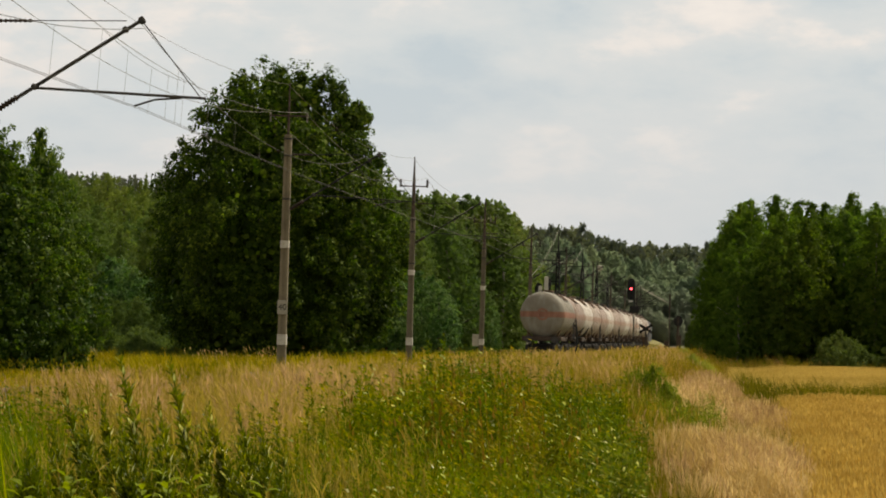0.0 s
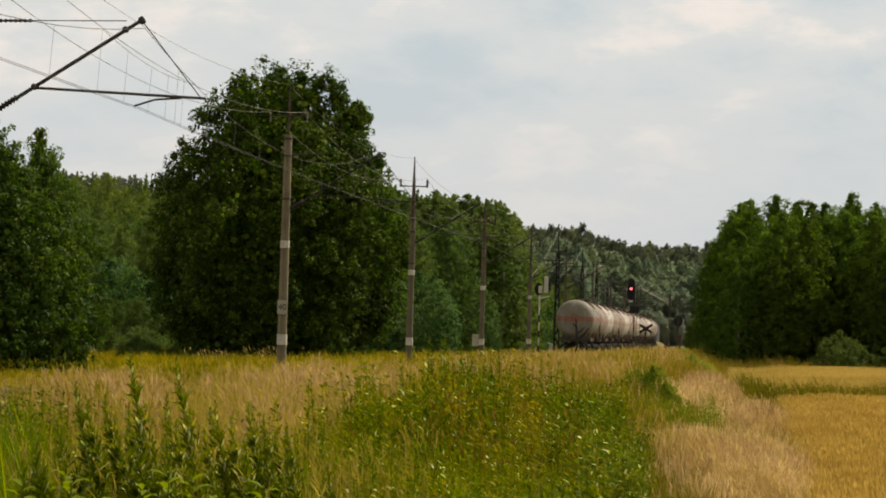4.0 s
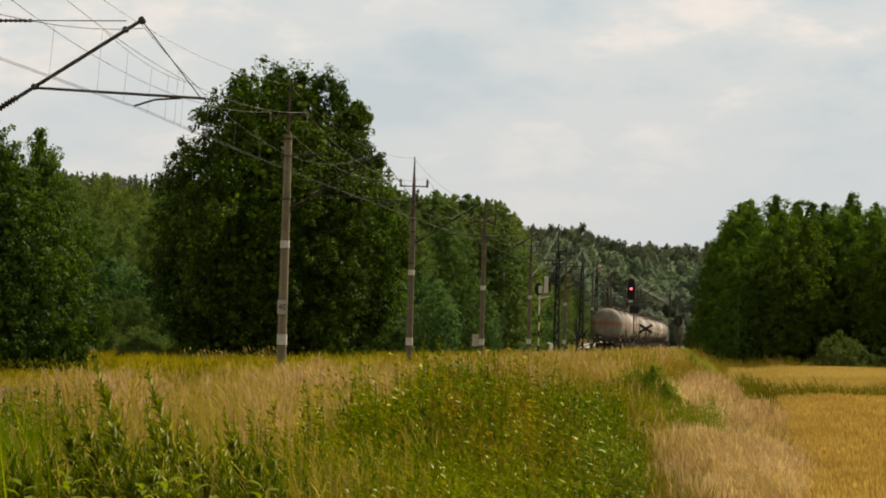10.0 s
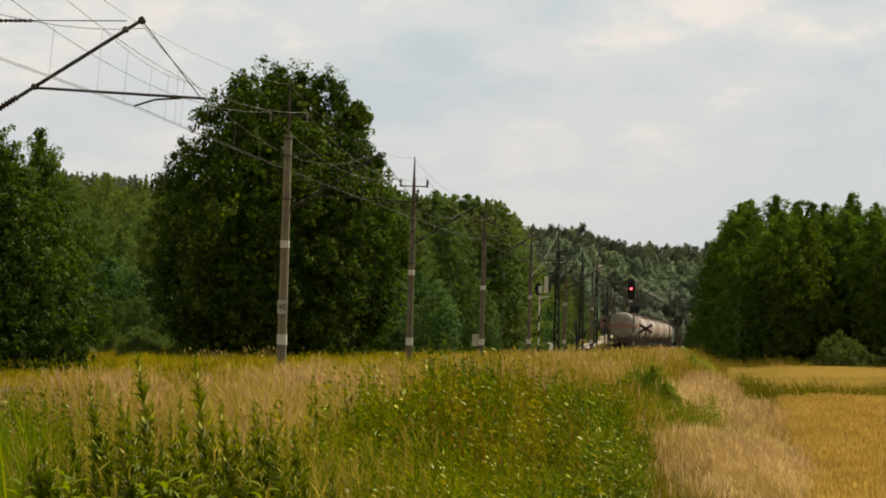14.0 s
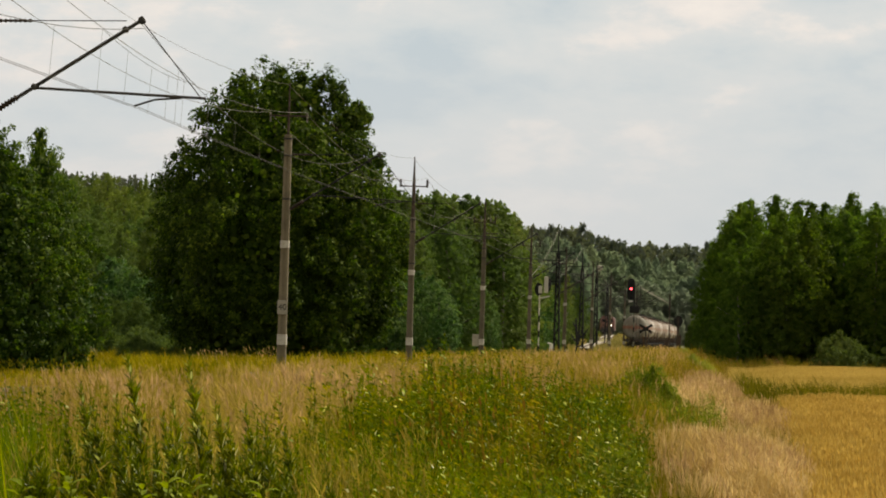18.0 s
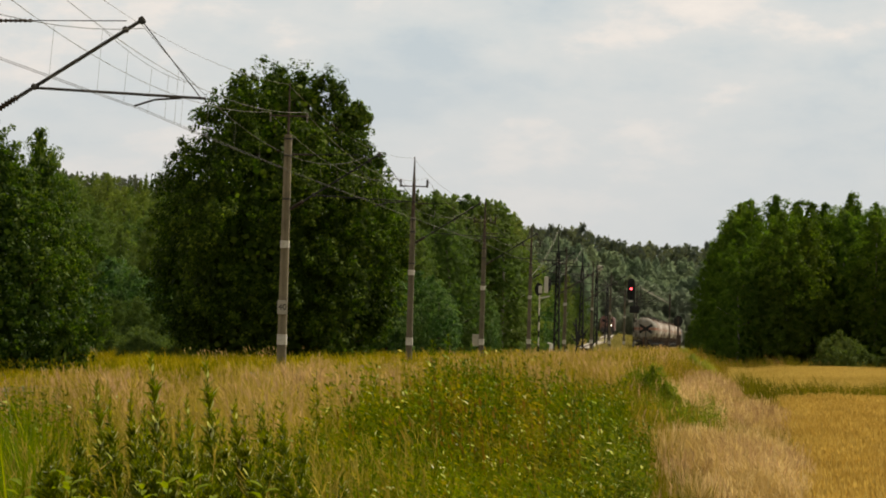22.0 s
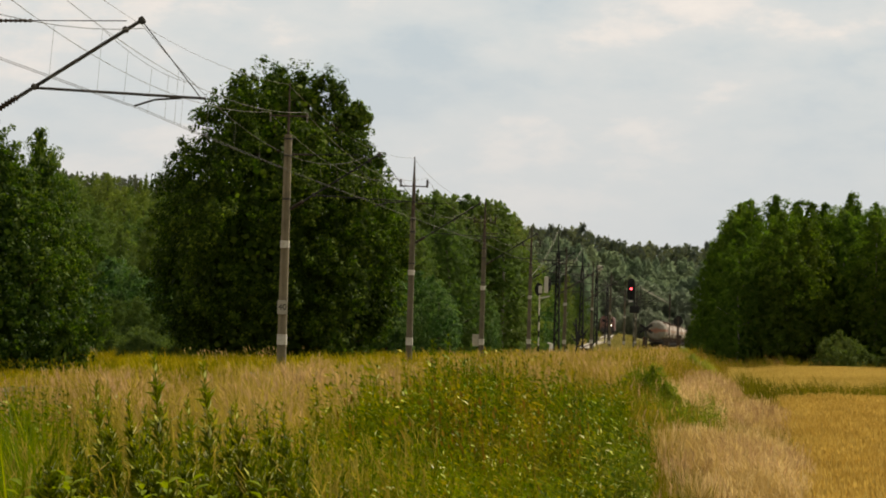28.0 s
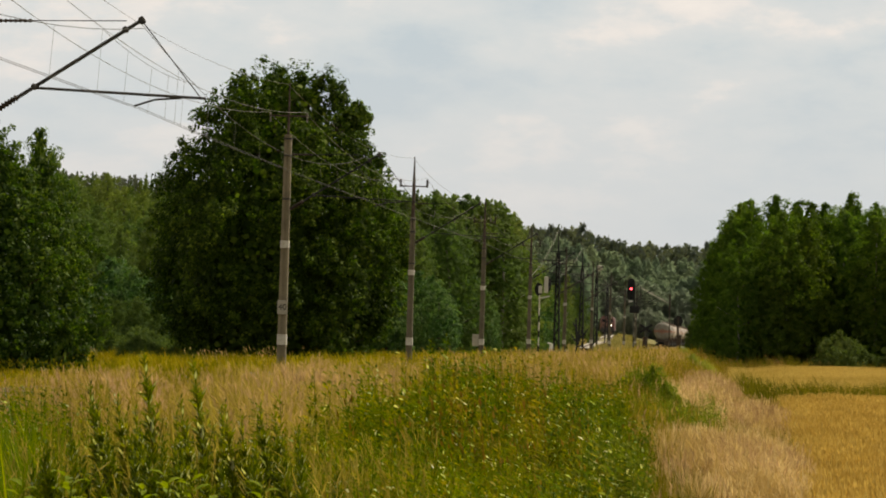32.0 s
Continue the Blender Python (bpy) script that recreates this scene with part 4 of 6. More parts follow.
# ---------------------------------------------------------------- the waiting locomotive
def locomotive(x, y, z0, rz, lit_lamp, label, paint=M_LOCO):
    e = new("locomotive")
    e.matrix_world = pose(x, y, z0, 0, 0, rz)
    tagged(e, label, "locomotive")
    bm = bmesh.new()
    prof = [(-1.45, 1.0), (1.45, 1.0), (1.48, 2.6), (1.35, 3.4), (0.9, 3.75), (-0.9, 3.75), (-1.35, 3.4), (-1.48, 2.6)]
    rows = [[bm.verts.new((px * s, yy, pz)) for px, pz in prof] for yy, s in ((0.0, 0.86), (0.5, 1.0), (15.0, 1.0), (15.5, 0.86))]
    for r0, r1 in zip(rows, rows[1:]):
        for k in range(8):
            bm.faces.new((r0[k], r0[(k + 1) % 8], r1[(k + 1) % 8], r1[k]))
    bm.faces.new(rows[0][::-1]); bm.faces.new(rows[-1])
    body = part("body", bm, paint, e)
    part("cab_front", box(bmesh.new(), (2.35, 0.05, 2.35), (0, -0.005, 2.25), bevel=0.02), M_LOCO_FRONT if lit_lamp else paint, body)
    part("front_panel", box(bmesh.new(), (2.40, 0.06, 0.55), (0, -0.03, 1.32), bevel=0.02), M_LOCO_PANEL, body, "dark lower front panel")
    for sx in (-0.62, 0.62):
        part("windscreen", box(bmesh.new(), (0.85, 0.06, 0.52), (sx, -0.03, 2.85), bevel=0.02), M_LENS, body, "dark windscreen")
    part("roof_light_bar", box(bmesh.new(), (1.3, 0.12, 0.10), (0.25, 0.0, 3.52)), M_CREAM, body, "pale strip under the roof")
    for sx, lit in ((0.72, lit_lamp), (-0.72, False)):
        bm = bmesh.new()
        lathe_y(bm, [(-0.08, 0.11), (0.02, 0.14)], 16, (sx, -0.06, 1.95))
        part("headlight", bm, M_HEADLIGHT if lit else M_LENS, body, "bright headlight" if lit else "unlit headlight")
    part("buffer_beam", box(bmesh.new(), (2.7, 0.25, 0.5), (0, -0.1, 0.95), bevel=0.03), M_LOCO_DARK, e)
    for sx in (-0.875, 0.875):
        bm = tube(bmesh.new(), [(sx, -0.2, 1.05), (sx, -0.7, 1.05)], 0.1, 8)
        lathe_y(bm, [(0, 0.25), (0.05, 0.25)], 14, (sx, -0.75, 1.05))
        part("buffer", bm, M_STEEL, e)
    for yy in (4.0, 12.0):
        bm = bmesh.new()
        for sx in (-1.1, 1.1):
            box(bm, (0.16, 4.0, 0.5), (sx, yy, 0.65), bevel=0.04)
        b = part("bogie", bm, M_LOCO_DARK, e)
        for a in (-1.4, 1.4):
            for sx in (-0.75, 0.75):
                bm = bmesh.new()
                bmesh.ops.create_cone(bm, cap_ends=True, segments=18, radius1=0.6, radius2=0.6, depth=0.14, matrix=pose(sx, yy + a, 0.6, 0, 90, 0))
                part("wheel", bm, M_RAIL, b)
    bm = bmesh.new()
    for sx in (-0.6, 0.6):
        tube(bm, [(sx, 2.2, 3.8), (sx * 0.8, 3.6, 4.6), (sx * 0.9, 2.2, 5.5)], 0.035, 5)
    tube(bm, [(-0.9, 2.2, 5.52), (0.9, 2.2, 5.52)], 0.04, 5)
    part("pantograph", bm, M_STEEL, e)
    return e


locomotive(-26.0, 717, 2.45, 1.3, True, "faded red electric locomotive with one bright headlight, standing")
leading_loco = locomotive(TRACK_X, train_y(WAGONS, 0) - 8.0, RAIL_Z, 0, False, "dark electric locomotive at the head of the train", M_LOCO_DARK)


# ---------------------------------------------------------------- trees
def leaf_quads(rng, P, out_dir, size, droop=0.2, slim=0.55, simple=False):
    """One kite-shaped leaf or leaf spray at each point."""
    n = len(P)
    nrm = out_dir + rng.normal(0, 0.30, (n, 3)) + np.array([0, 0, 0.2])
    nrm /= np.linalg.norm(nrm, axis=1, keepdims=True) + 1e-9
    ax = rng.normal(0, 1, (n, 3))
    ax[:, 2] -= droop
    ax -= nrm * np.sum(ax * nrm, 1, keepdims=True)
    ax /= np.linalg.norm(ax, axis=1, keepdims=True) + 1e-9
    side = np.cross(nrm, ax)
    s = (size * rng.uniform(0.6, 1.35, n))[:, None]
    V = np.stack([P - ax * s * 0.5, P + side * s * slim * 0.5 + nrm * s * 0.08, P + ax * s * 0.5, P - side * s * slim * 0.5 + nrm * s * 0.08], 1).reshape(-1, 3)
    F = np.arange(4 * n).reshape(-1, 4)
    if simple:
        V = V.reshape(-1, 4, 3)[:, [0, 1, 3]]
        V[:, 0] += (P - V[:, 0]) * -0.5
        V, F = V.reshape(-1, 3), np.arange(3 * n).reshape(-1, 3)
    return V, F


def girth(profile, h):
    hs, rs = zip(*profile)
    return np.interp(h, hs, rs)


def tree(name, label, profile, boughs, tufts, per, bough_r, leaf, mat, trunk_r, trunk_h, bark=M_BARK, seed=1, limbs=7, droop=0.2, inner=2.0, split=False, rise=0.45, wobble=0.10, simple=False, ragged=0.25, layered=0.0, tuft_r=0.26, lift=0.0, extra=()):
    """A tapered trunk, limbs, and boughs that fill the crown's outline (height, radius). Every bough is a rounded mass of leaf tufts;
    layered flattens the boughs into tiers; lift turns the leaves up; extra: further boughs at (x, y, z, radius) that stand out of the outline."""
    rng = np.random.default_rng(seed)
    t = new(name)
    tagged(t, label, "tree" if name != "bush" else "bush")
    bm = bmesh.new()
    pts = [(0, 0, -0.4)] + [(0.12 * trunk_r * 4 * math.sin(k * 1.3 + seed), 0.12 * trunk_r * 4 * math.cos(k * 1.7 + seed), trunk_h * k / 6) for k in range(1, 7)]
    tube(bm, pts, [trunk_r * 1.35] + [trunk_r * (1 - 0.13 * k) for k in range(1, 7)], 9)
    part("trunk", bm, bark, t, smooth=True)
    h0, h1 = profile[0][0], profile[-1][0]
    # boughs: more where the crown is wide, spiralling round it
    hh = np.linspace(h0, h1, 300)
    wgt = girth(profile, hh) ** 1.2 + 0.10
    h = np.interp((np.arange(boughs) + rng.uniform(0, 1, boughs)) / boughs, np.cumsum(wgt) / wgt.sum(), hh)
    a = 2.39996 * np.arange(boughs) + rng.normal(0, 0.4, boughs)
    g = girth(profile, h) * (1 + wobble * np.sin(2 * a + 1.3 + seed) + 0.8 * wobble * np.sin(3 * a + 0.7 * h + seed))
    br = np.minimum(bough_r, 0.42 * g + 0.12) * rng.uniform(0.65, 1.35, boughs)
    r = np.maximum(g - br * 0.85, 0.02) * np.where(rng.uniform(0, 1, boughs) < 0.25, rng.uniform(0.4, 0.9, boughs), 1.0)
    C = np.stack([r * np.cos(a), r * np.sin(a), h], -1)
    if len(extra):
        C, br = np.concatenate([C, np.array([e[:3] for e in extra])]), np.concatenate([br, [e[3] for e in extra]])
        r = np.hypot(C[:, 0], C[:, 1])
    n = len(C)
    root = np.stack([0 * r, 0 * r, np.clip(C[:, 2] - rise * r, 0.2, trunk_h * 0.95)], -1)
    picks = rng.permutation(n - len(extra))[:limbs].tolist() + list(range(n - len(extra), n))
    bm = bmesh.new()
    for k in picks:
        mid = root[k] * 0.5 + C[k] * 0.5 + np.array([0, 0, -0.06 * r[k]])
        tube(bm, [tuple(root[k]), tuple(mid), tuple(C[k])], [trunk_r * 0.42, trunk_r * 0.25, trunk_r * 0.06], 5)
        if split:
            part("limb", bm, bark, t)
            bm = bmesh.new()
    if split:
        bm.free()
    else:
        tagged(part("branchwork", bm, bark, t), kind="stuff")
    # tufts sit on the outer and upper side of each bough
    out = C * np.array([1, 1, 0]) / (r[:, None] + 1e-6)
    D = rng.normal(0, 1, (n, tufts, 3)) + 0.75 * out[:, None] + np.array([0, 0, 0.45])
    D /= np.linalg.norm(D, axis=-1, keepdims=True)
    reach = br[:, None] * rng.uniform(1 - 1.6 * ragged, 1 + ragged, (n, tufts))
    flat = np.array([1 + 0.35 * layered, 1 + 0.35 * layered, 1 - 0.6 * layered])
    # each tuft is a small ball of leaves
    T = (C[:, None] + D * reach[..., None] * flat)
    own = rng.normal(0, 1, (n, tufts, per, 3))
    own /= np.linalg.norm(own, axis=-1, keepdims=True)
    size = tuft_r * rng.uniform(0.55, 1.35, (n, tufts, 1)) * np.minimum(1, 0.35 + br / bough_r)[:, None, None]
    P = T[:, :, None] + own * (size * rng.uniform(0.25, 1.0, (n, tufts, per)) ** 0.6)[..., None]
    E = 0.6 * own + 0.7 * D[:, :, None] + rng.normal(0, 0.25, own.shape) + np.array([0, 0, lift])
    P, E = P.reshape(-1, 3), E.reshape(-1, 3)
    P[:, 2] = np.maximum(P[:, 2], 0.08)
    E /= np.linalg.norm(E, axis=-1, keepdims=True) + 1e-9
    V, F = leaf_quads(rng, P, E, leaf * (1.2 if simple else 1), droop, 0.7 if simple else 0.6, simple)
    # larger inner sprays make the crown opaque
    n_in = int(n * tufts * inner * 1.6)
    hi = rng.choice(hh, n_in, p=wgt / wgt.sum())
    ai = rng.uniform(0, 2 * np.pi, n_in)
    ri = np.maximum(girth(profile, hi) - 0.9 * np.minimum(bough_r, 0.42 * girth(profile, hi) + 0.12), 0.02) * rng.uniform(0.1, 1, n_in) ** 0.5
    d = np.stack([np.cos(ai), np.sin(ai), 0 * ai], -1)
    Pi = d * ri[:, None] + np.stack([0 * hi, 0 * hi, np.maximum(0.3, hi)], -1)
    Vi, Fi = leaf_quads(rng, Pi, d, leaf * 1.9 * (1.2 if simple else 1), droop, 0.8, simple)
    V, F = np.concatenate([V, Vi]), np.concatenate([F, Fi + len(V)])
    o = new("crown", mesh_np("crown", V, F, mat))
    o.parent = t
    return t


def place(t, x, y, rz=0, s=1.0, sz=None, lean=0.0):
    t.matrix_world = pose(x, y, float(ground_z(x, y)) - 0.05, 0, lean, rz) @ Matrix.Diagonal((s, s, sz or s, 1))
    return t


def again(t, x, y, rz, s, sz=None, label=""):
    c = copy_thing(t, pose(x, y, float(ground_z(x, y)) - 0.05, 0, 0, rz))
    c.scale = (s, s, sz or s)
    if label:
        tagged(c, label)
    return c


class Kind:
    """A tree built once, set down at its first spot and copied for the rest."""
    def __init__(self, ob, height):
        self.ob, self.height, self.used = ob, height, False

    def put(self, x, y, height, broad=1.0, rz=0.0, label=""):
        sz = height / self.height
        s = sz * broad
        if not self.used:
            self.used = True
            if label:
                tagged(self.ob, label)
            return place(self.ob, x, y, rz, s, sz)
        return again(self.ob, x, y, rz, s, sz, label)


# the big oak beyond the line, with one bough standing out of its crown
OAK = [(0.4, 4.6), (2.0, 6.0), (4.0, 6.7), (6.0, 6.9), (7.4, 6.8), (9.3, 6.15), (10.7, 5.4), (11.7, 4.75), (12.8, 4.1), (13.6, 3.7), (14.3, 3.1), (14.8, 2.3), (15.1, 1.1)]
OUT = [(3.6, -0.8, 12.9, 0.55), (4.0, -0.7, 13.35, 0.45), (4.3, -0.5, 13.1, 0.38), (3.8, -0.4, 13.65, 0.35), (-4.0, 0.2, 13.1, 0.7), (-4.9, 0.0, 11.0, 0.7),
       (1.9, -0.3, 14.9, 0.5), (-0.4, -0.2, 15.2, 0.45), (-2.2, 0.0, 14.8, 0.5), (0.8, 0.3, 15.15, 0.4), (2.8, 0.0, 14.4, 0.5), (5.0, -0.3, 10.7, 0.6)]
place(tree("oak_tree", "large dark green oak with a dense rounded crown", OAK, 270, 14, 32, 1.05, 0.19, M_OAK, 0.45, 12.0, seed=3, limbs=18, split=True, wobble=0.03, inner=2.6, ragged=0.38, tuft_r=0.34, extra=OUT), -24.3, 190, lean=0.6)

# nearer trees at the left
L1 = [(0.2, 2.3), (1.5, 3.0), (3.0, 3.1), (4.6, 2.8), (6.2, 2.1), (7.6, 1.3), (8.5, 0.6), (9.0, 0.15)]
alder = tree("alder_tree", "dark green broad alder with leaves to the ground", L1, 150, 10, 24, 0.60, 0.14, M_ALDER, 0.2, 7.5, seed=5, limbs=9, split=True, layered=0.4, ragged=0.55, tuft_r=0.22)
place(alder, -28.9, 138, 0, 1.05, 1.09)
again(alder, -27.5, 141, 130, 0.78, 1.06)
again(alder, -31.5, 140, 230, 1.1)
SK = [(0.2, 2.6), (1.5, 3.4), (3.0, 3.5), (4.6, 3.1), (6.2, 2.2), (7.4, 1.3), (8.3, 0.25)]
place(tree("oak_tree", "low dark green oak at the foot of the large one", SK, 110, 11, 28, 0.75, 0.18, M_OAK, 0.2, 6.5, seed=6, limbs=9, split=True), -27.6, 197, 0, 0.85, 0.9)

# kinds of trees in the woods
BI = [(0.3, 1.7), (2.0, 2.2), (4.2, 2.3), (6.5, 1.9), (8.6, 1.35), (10.4, 0.7), (11.4, 0.35), (12.2, 0.06)]
BI2 = [(0.3, 1.5), (2.4, 2.0), (5.0, 2.15), (7.4, 1.9), (9.4, 1.3), (10.8, 0.75), (11.7, 0.4), (12.2, 0.08)]
BN = [(0.3, 1.8), (2.0, 2.3), (4.2, 2.4), (6.5, 2.15), (8.6, 1.7), (10.4, 1.15), (11.4, 0.72), (12.2, 0.30)]
BN2 = [(0.3, 1.6), (2.4, 2.1), (5.0, 2.2), (7.4, 2.0), (9.4, 1.5), (10.8, 1.0), (11.7, 0.65), (12.2, 0.30)]
RO = [(0.3, 2.4), (2.0, 3.0), (4.5, 3.1), (7.0, 2.8), (9.2, 2.0), (10.6, 1.1), (11.3, 0.2)]
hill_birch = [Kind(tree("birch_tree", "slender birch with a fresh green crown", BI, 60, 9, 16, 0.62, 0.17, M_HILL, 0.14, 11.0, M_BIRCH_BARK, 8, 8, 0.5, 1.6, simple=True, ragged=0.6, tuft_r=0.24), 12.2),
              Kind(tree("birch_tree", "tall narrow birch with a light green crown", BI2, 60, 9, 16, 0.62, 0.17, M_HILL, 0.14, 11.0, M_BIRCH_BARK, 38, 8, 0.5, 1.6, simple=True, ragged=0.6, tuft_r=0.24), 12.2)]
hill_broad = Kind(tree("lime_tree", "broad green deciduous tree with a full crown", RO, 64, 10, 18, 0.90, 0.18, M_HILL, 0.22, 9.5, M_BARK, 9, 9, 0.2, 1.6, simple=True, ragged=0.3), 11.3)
FR = [(0.2, 2.0), (1.5, 2.5), (3.2, 2.5), (5.0, 1.9), (6.4, 1.0), (7.2, 0.15)]
edge_tree = [Kind(tree("ash_tree", "dark blue-green ash with drooping tiers at the edge of the wood", FR, 70, 9, 14, 0.46, 0.15, M_FRONT, 0.15, 6.0, M_BARK, s, 8, 0.7, 1.6, simple=True, layered=0.8, ragged=0.45, tuft_r=0.22), 7.2) for s in (31, 32)]
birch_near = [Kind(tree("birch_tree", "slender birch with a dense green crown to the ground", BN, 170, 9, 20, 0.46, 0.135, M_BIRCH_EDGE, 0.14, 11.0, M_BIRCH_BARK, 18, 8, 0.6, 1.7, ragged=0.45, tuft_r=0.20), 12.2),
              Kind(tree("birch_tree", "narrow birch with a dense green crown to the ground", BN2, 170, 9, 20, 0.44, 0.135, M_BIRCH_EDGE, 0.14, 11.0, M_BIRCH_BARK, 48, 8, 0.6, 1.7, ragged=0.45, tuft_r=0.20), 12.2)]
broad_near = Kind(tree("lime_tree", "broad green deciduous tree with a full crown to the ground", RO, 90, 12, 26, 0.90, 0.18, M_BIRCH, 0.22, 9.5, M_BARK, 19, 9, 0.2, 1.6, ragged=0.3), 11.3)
AS = [(0.3, 1.9), (2.5, 2.5), (5.0, 2.5), (7.5, 2.0), (9.8, 1.2), (11.4, 0.25)]
# Pale colours and upturned leaves stand in for haze over the distant trees.
aspen = Kind(tree("aspen_tree", "aspen in the distant wood, paled to look hazy", AS, 300, 3, 12, 0.26, 0.20, M_ASPEN, 0.15, 10.5, M_BIRCH_BARK, 28, 7, 0.4, 1.6, simple=True, ragged=0.25, tuft_r=0.26, lift=1.8), 11.4)
thicket = Kind(tree("willow_thicket", "willow thicket far along the line, paled to look hazy", AS, 300, 3, 12, 0.26, 0.20, M_THICKET, 0.15, 10.5, M_BARK, 29, 7, 0.4, 1.6, simple=True, ragged=0.25, tuft_r=0.26, lift=1.8), 11.4)
osier = Kind(tree("willow_thicket", "willow thicket below the distant wood, paled to look hazy", AS, 300, 3, 12, 0.26, 0.20, M_OSIER, 0.15, 10.5, M_BARK, 30, 7, 0.4, 1.6, simple=True, ragged=0.25, tuft_r=0.26, lift=1.8), 11.4)
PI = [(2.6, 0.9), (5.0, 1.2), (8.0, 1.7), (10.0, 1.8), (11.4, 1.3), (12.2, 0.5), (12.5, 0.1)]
pine = [Kind(tree("pine_tree", "tall pine with a ragged crown, greyed to look hazy", PI, 30, 7, 16, 0.65, 0.24, M_PINE, 0.17, 12.0, M_BARK, s, 10, 0.0, 1.2, rise=0.1, wobble=0.3, simple=True, layered=0.5, ragged=0.35), 12.5) for s in (10, 60, 61)]
BU = [(0.1, 1.6), (0.7, 1.9), (1.4, 1.5), (2.0, 0.8), (2.4, 0.1)]
bush = Kind(tree("bush", "grey-green willow bush at the field edge", BU, 50, 9, 18, 0.38, 0.14, M_WILLOW, 0.06, 1.4, seed=11, limbs=9, ragged=0.35), 2.4)
sapling = Kind(tree("bush", "young grey-green willow at the edge of the wood", BU, 50, 8, 18, 0.36, 0.13, M_SAPLING, 0.05, 1.6, seed=14, limbs=8, layered=0.4, ragged=0.35), 2.4)
young = Kind(tree("lime_tree", "young round-headed tree at the edge of the meadow", [(0.2, 1.5), (1.4, 1.9), (2.6, 1.9), (3.8, 1.4), (4.6, 0.7), (5.0, 0.1)], 60, 9, 18, 0.45, 0.15, M_FRONT, 0.09, 4.2, M_BARK, 71, 8, 0.3, 1.6, ragged=0.3), 5.0)
young_green = Kind(tree("lime_tree", "young fresh green tree among the bushes", [(0.2, 1.2), (1.4, 1.6), (2.6, 1.6), (3.8, 1.2), (4.6, 0.6), (5.0, 0.1)], 60, 9, 18, 0.40, 0.13, M_SAPLING, 0.09, 4.2, M_BARK, 72, 8, 0.3, 1.6, ragged=0.4), 5.0)
shrub = Kind(tree("bush", "low fresh green shrub in the dry verge grass", BU, 46, 8, 16, 0.34, 0.10, M_SHRUB, 0.05, 1.3, seed=12, limbs=7, ragged=0.4), 2.4)
gold = Kind(tree("bush", "yellow-green shrub on the verge", BU, 46, 8, 16, 0.34, 0.12, M_GOLDSHRUB, 0.05, 1.3, seed=13, limbs=7, ragged=0.4), 2.4)

rw = random.Random(4)


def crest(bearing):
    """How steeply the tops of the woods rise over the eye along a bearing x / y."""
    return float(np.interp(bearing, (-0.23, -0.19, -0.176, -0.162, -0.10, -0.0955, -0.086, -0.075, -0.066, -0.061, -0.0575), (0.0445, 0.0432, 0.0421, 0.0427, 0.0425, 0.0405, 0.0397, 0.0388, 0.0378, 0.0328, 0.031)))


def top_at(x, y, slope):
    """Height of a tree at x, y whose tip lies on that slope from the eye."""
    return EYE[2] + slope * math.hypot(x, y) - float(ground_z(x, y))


# wood on the right, behind the wheat: three rows with pointed tips, falling away towards the line
WOOD = lambda b: float(np.interp(b, (-0.0105, -0.006, 0.002, 0.012, 0.022, 0.030, 0.07), (0.0255, 0.0335, 0.0385, 0.0405, 0.0412, 0.0400, 0.041)))
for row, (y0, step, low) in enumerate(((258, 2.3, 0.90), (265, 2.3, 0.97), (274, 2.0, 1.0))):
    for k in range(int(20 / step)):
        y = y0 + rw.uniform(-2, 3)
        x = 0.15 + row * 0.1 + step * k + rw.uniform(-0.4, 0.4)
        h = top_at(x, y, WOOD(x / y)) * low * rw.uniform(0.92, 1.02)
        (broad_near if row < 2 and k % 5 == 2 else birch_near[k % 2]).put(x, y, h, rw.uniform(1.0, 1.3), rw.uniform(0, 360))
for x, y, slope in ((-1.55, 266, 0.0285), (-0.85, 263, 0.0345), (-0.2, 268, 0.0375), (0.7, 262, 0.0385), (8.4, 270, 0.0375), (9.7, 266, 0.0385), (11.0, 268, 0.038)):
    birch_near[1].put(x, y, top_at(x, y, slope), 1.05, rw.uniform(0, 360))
# low bushes before that wood
bush.put(6.7, 246, 2.9, 0.85)
bush.put(8.0, 247, 1.9, 1.1, 140)
bush.put(11.6, 246, 3.1, 1.0, 90)
shrub.put(-1.66, 70, 1.12, 0.75, 40)
shrub.put(-1.95, 72, 0.98, 0.7, 250)
shrub.put(-1.36, 69, 0.92, 0.8, 160)
shrub.put(-2.12, 70, 0.85, 0.8, 20)
gold.put(-2.25, 172, 1.05, 1.2, 240)
gold.put(-1.75, 178, 0.95, 1.2, 300)
gold.put(-2.9, 188, 1.15, 1.1, 100)
bush.put(1.5, 140, 0.77, 0.5, 10, "small dark shrub on the grass balk")
# the hill wood at the left: a slope that rises away from the line, its crest against the sky
spots = []
for k in range(4000):
    b, y = rw.uniform(-0.222, -0.055), 285 + 330 * rw.random() ** 1.3
    x = b * y
    if x > -25.5 - 0.01 * (y - 300) or (y < 300 and b > -0.12):
        continue
    gap = 1.9 + 0.0028 * (y - 285)
    if all((x - p) ** 2 + ((y - q) * 0.45) ** 2 > gap ** 2 for p, q in spots):
        spots.append((x, y))
    if len(spots) > 300:
        break
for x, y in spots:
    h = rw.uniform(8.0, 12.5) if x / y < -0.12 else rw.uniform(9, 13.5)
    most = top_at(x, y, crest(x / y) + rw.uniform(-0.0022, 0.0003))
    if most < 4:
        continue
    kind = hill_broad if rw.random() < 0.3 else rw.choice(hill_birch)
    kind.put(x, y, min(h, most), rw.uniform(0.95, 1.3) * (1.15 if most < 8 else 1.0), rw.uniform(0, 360))
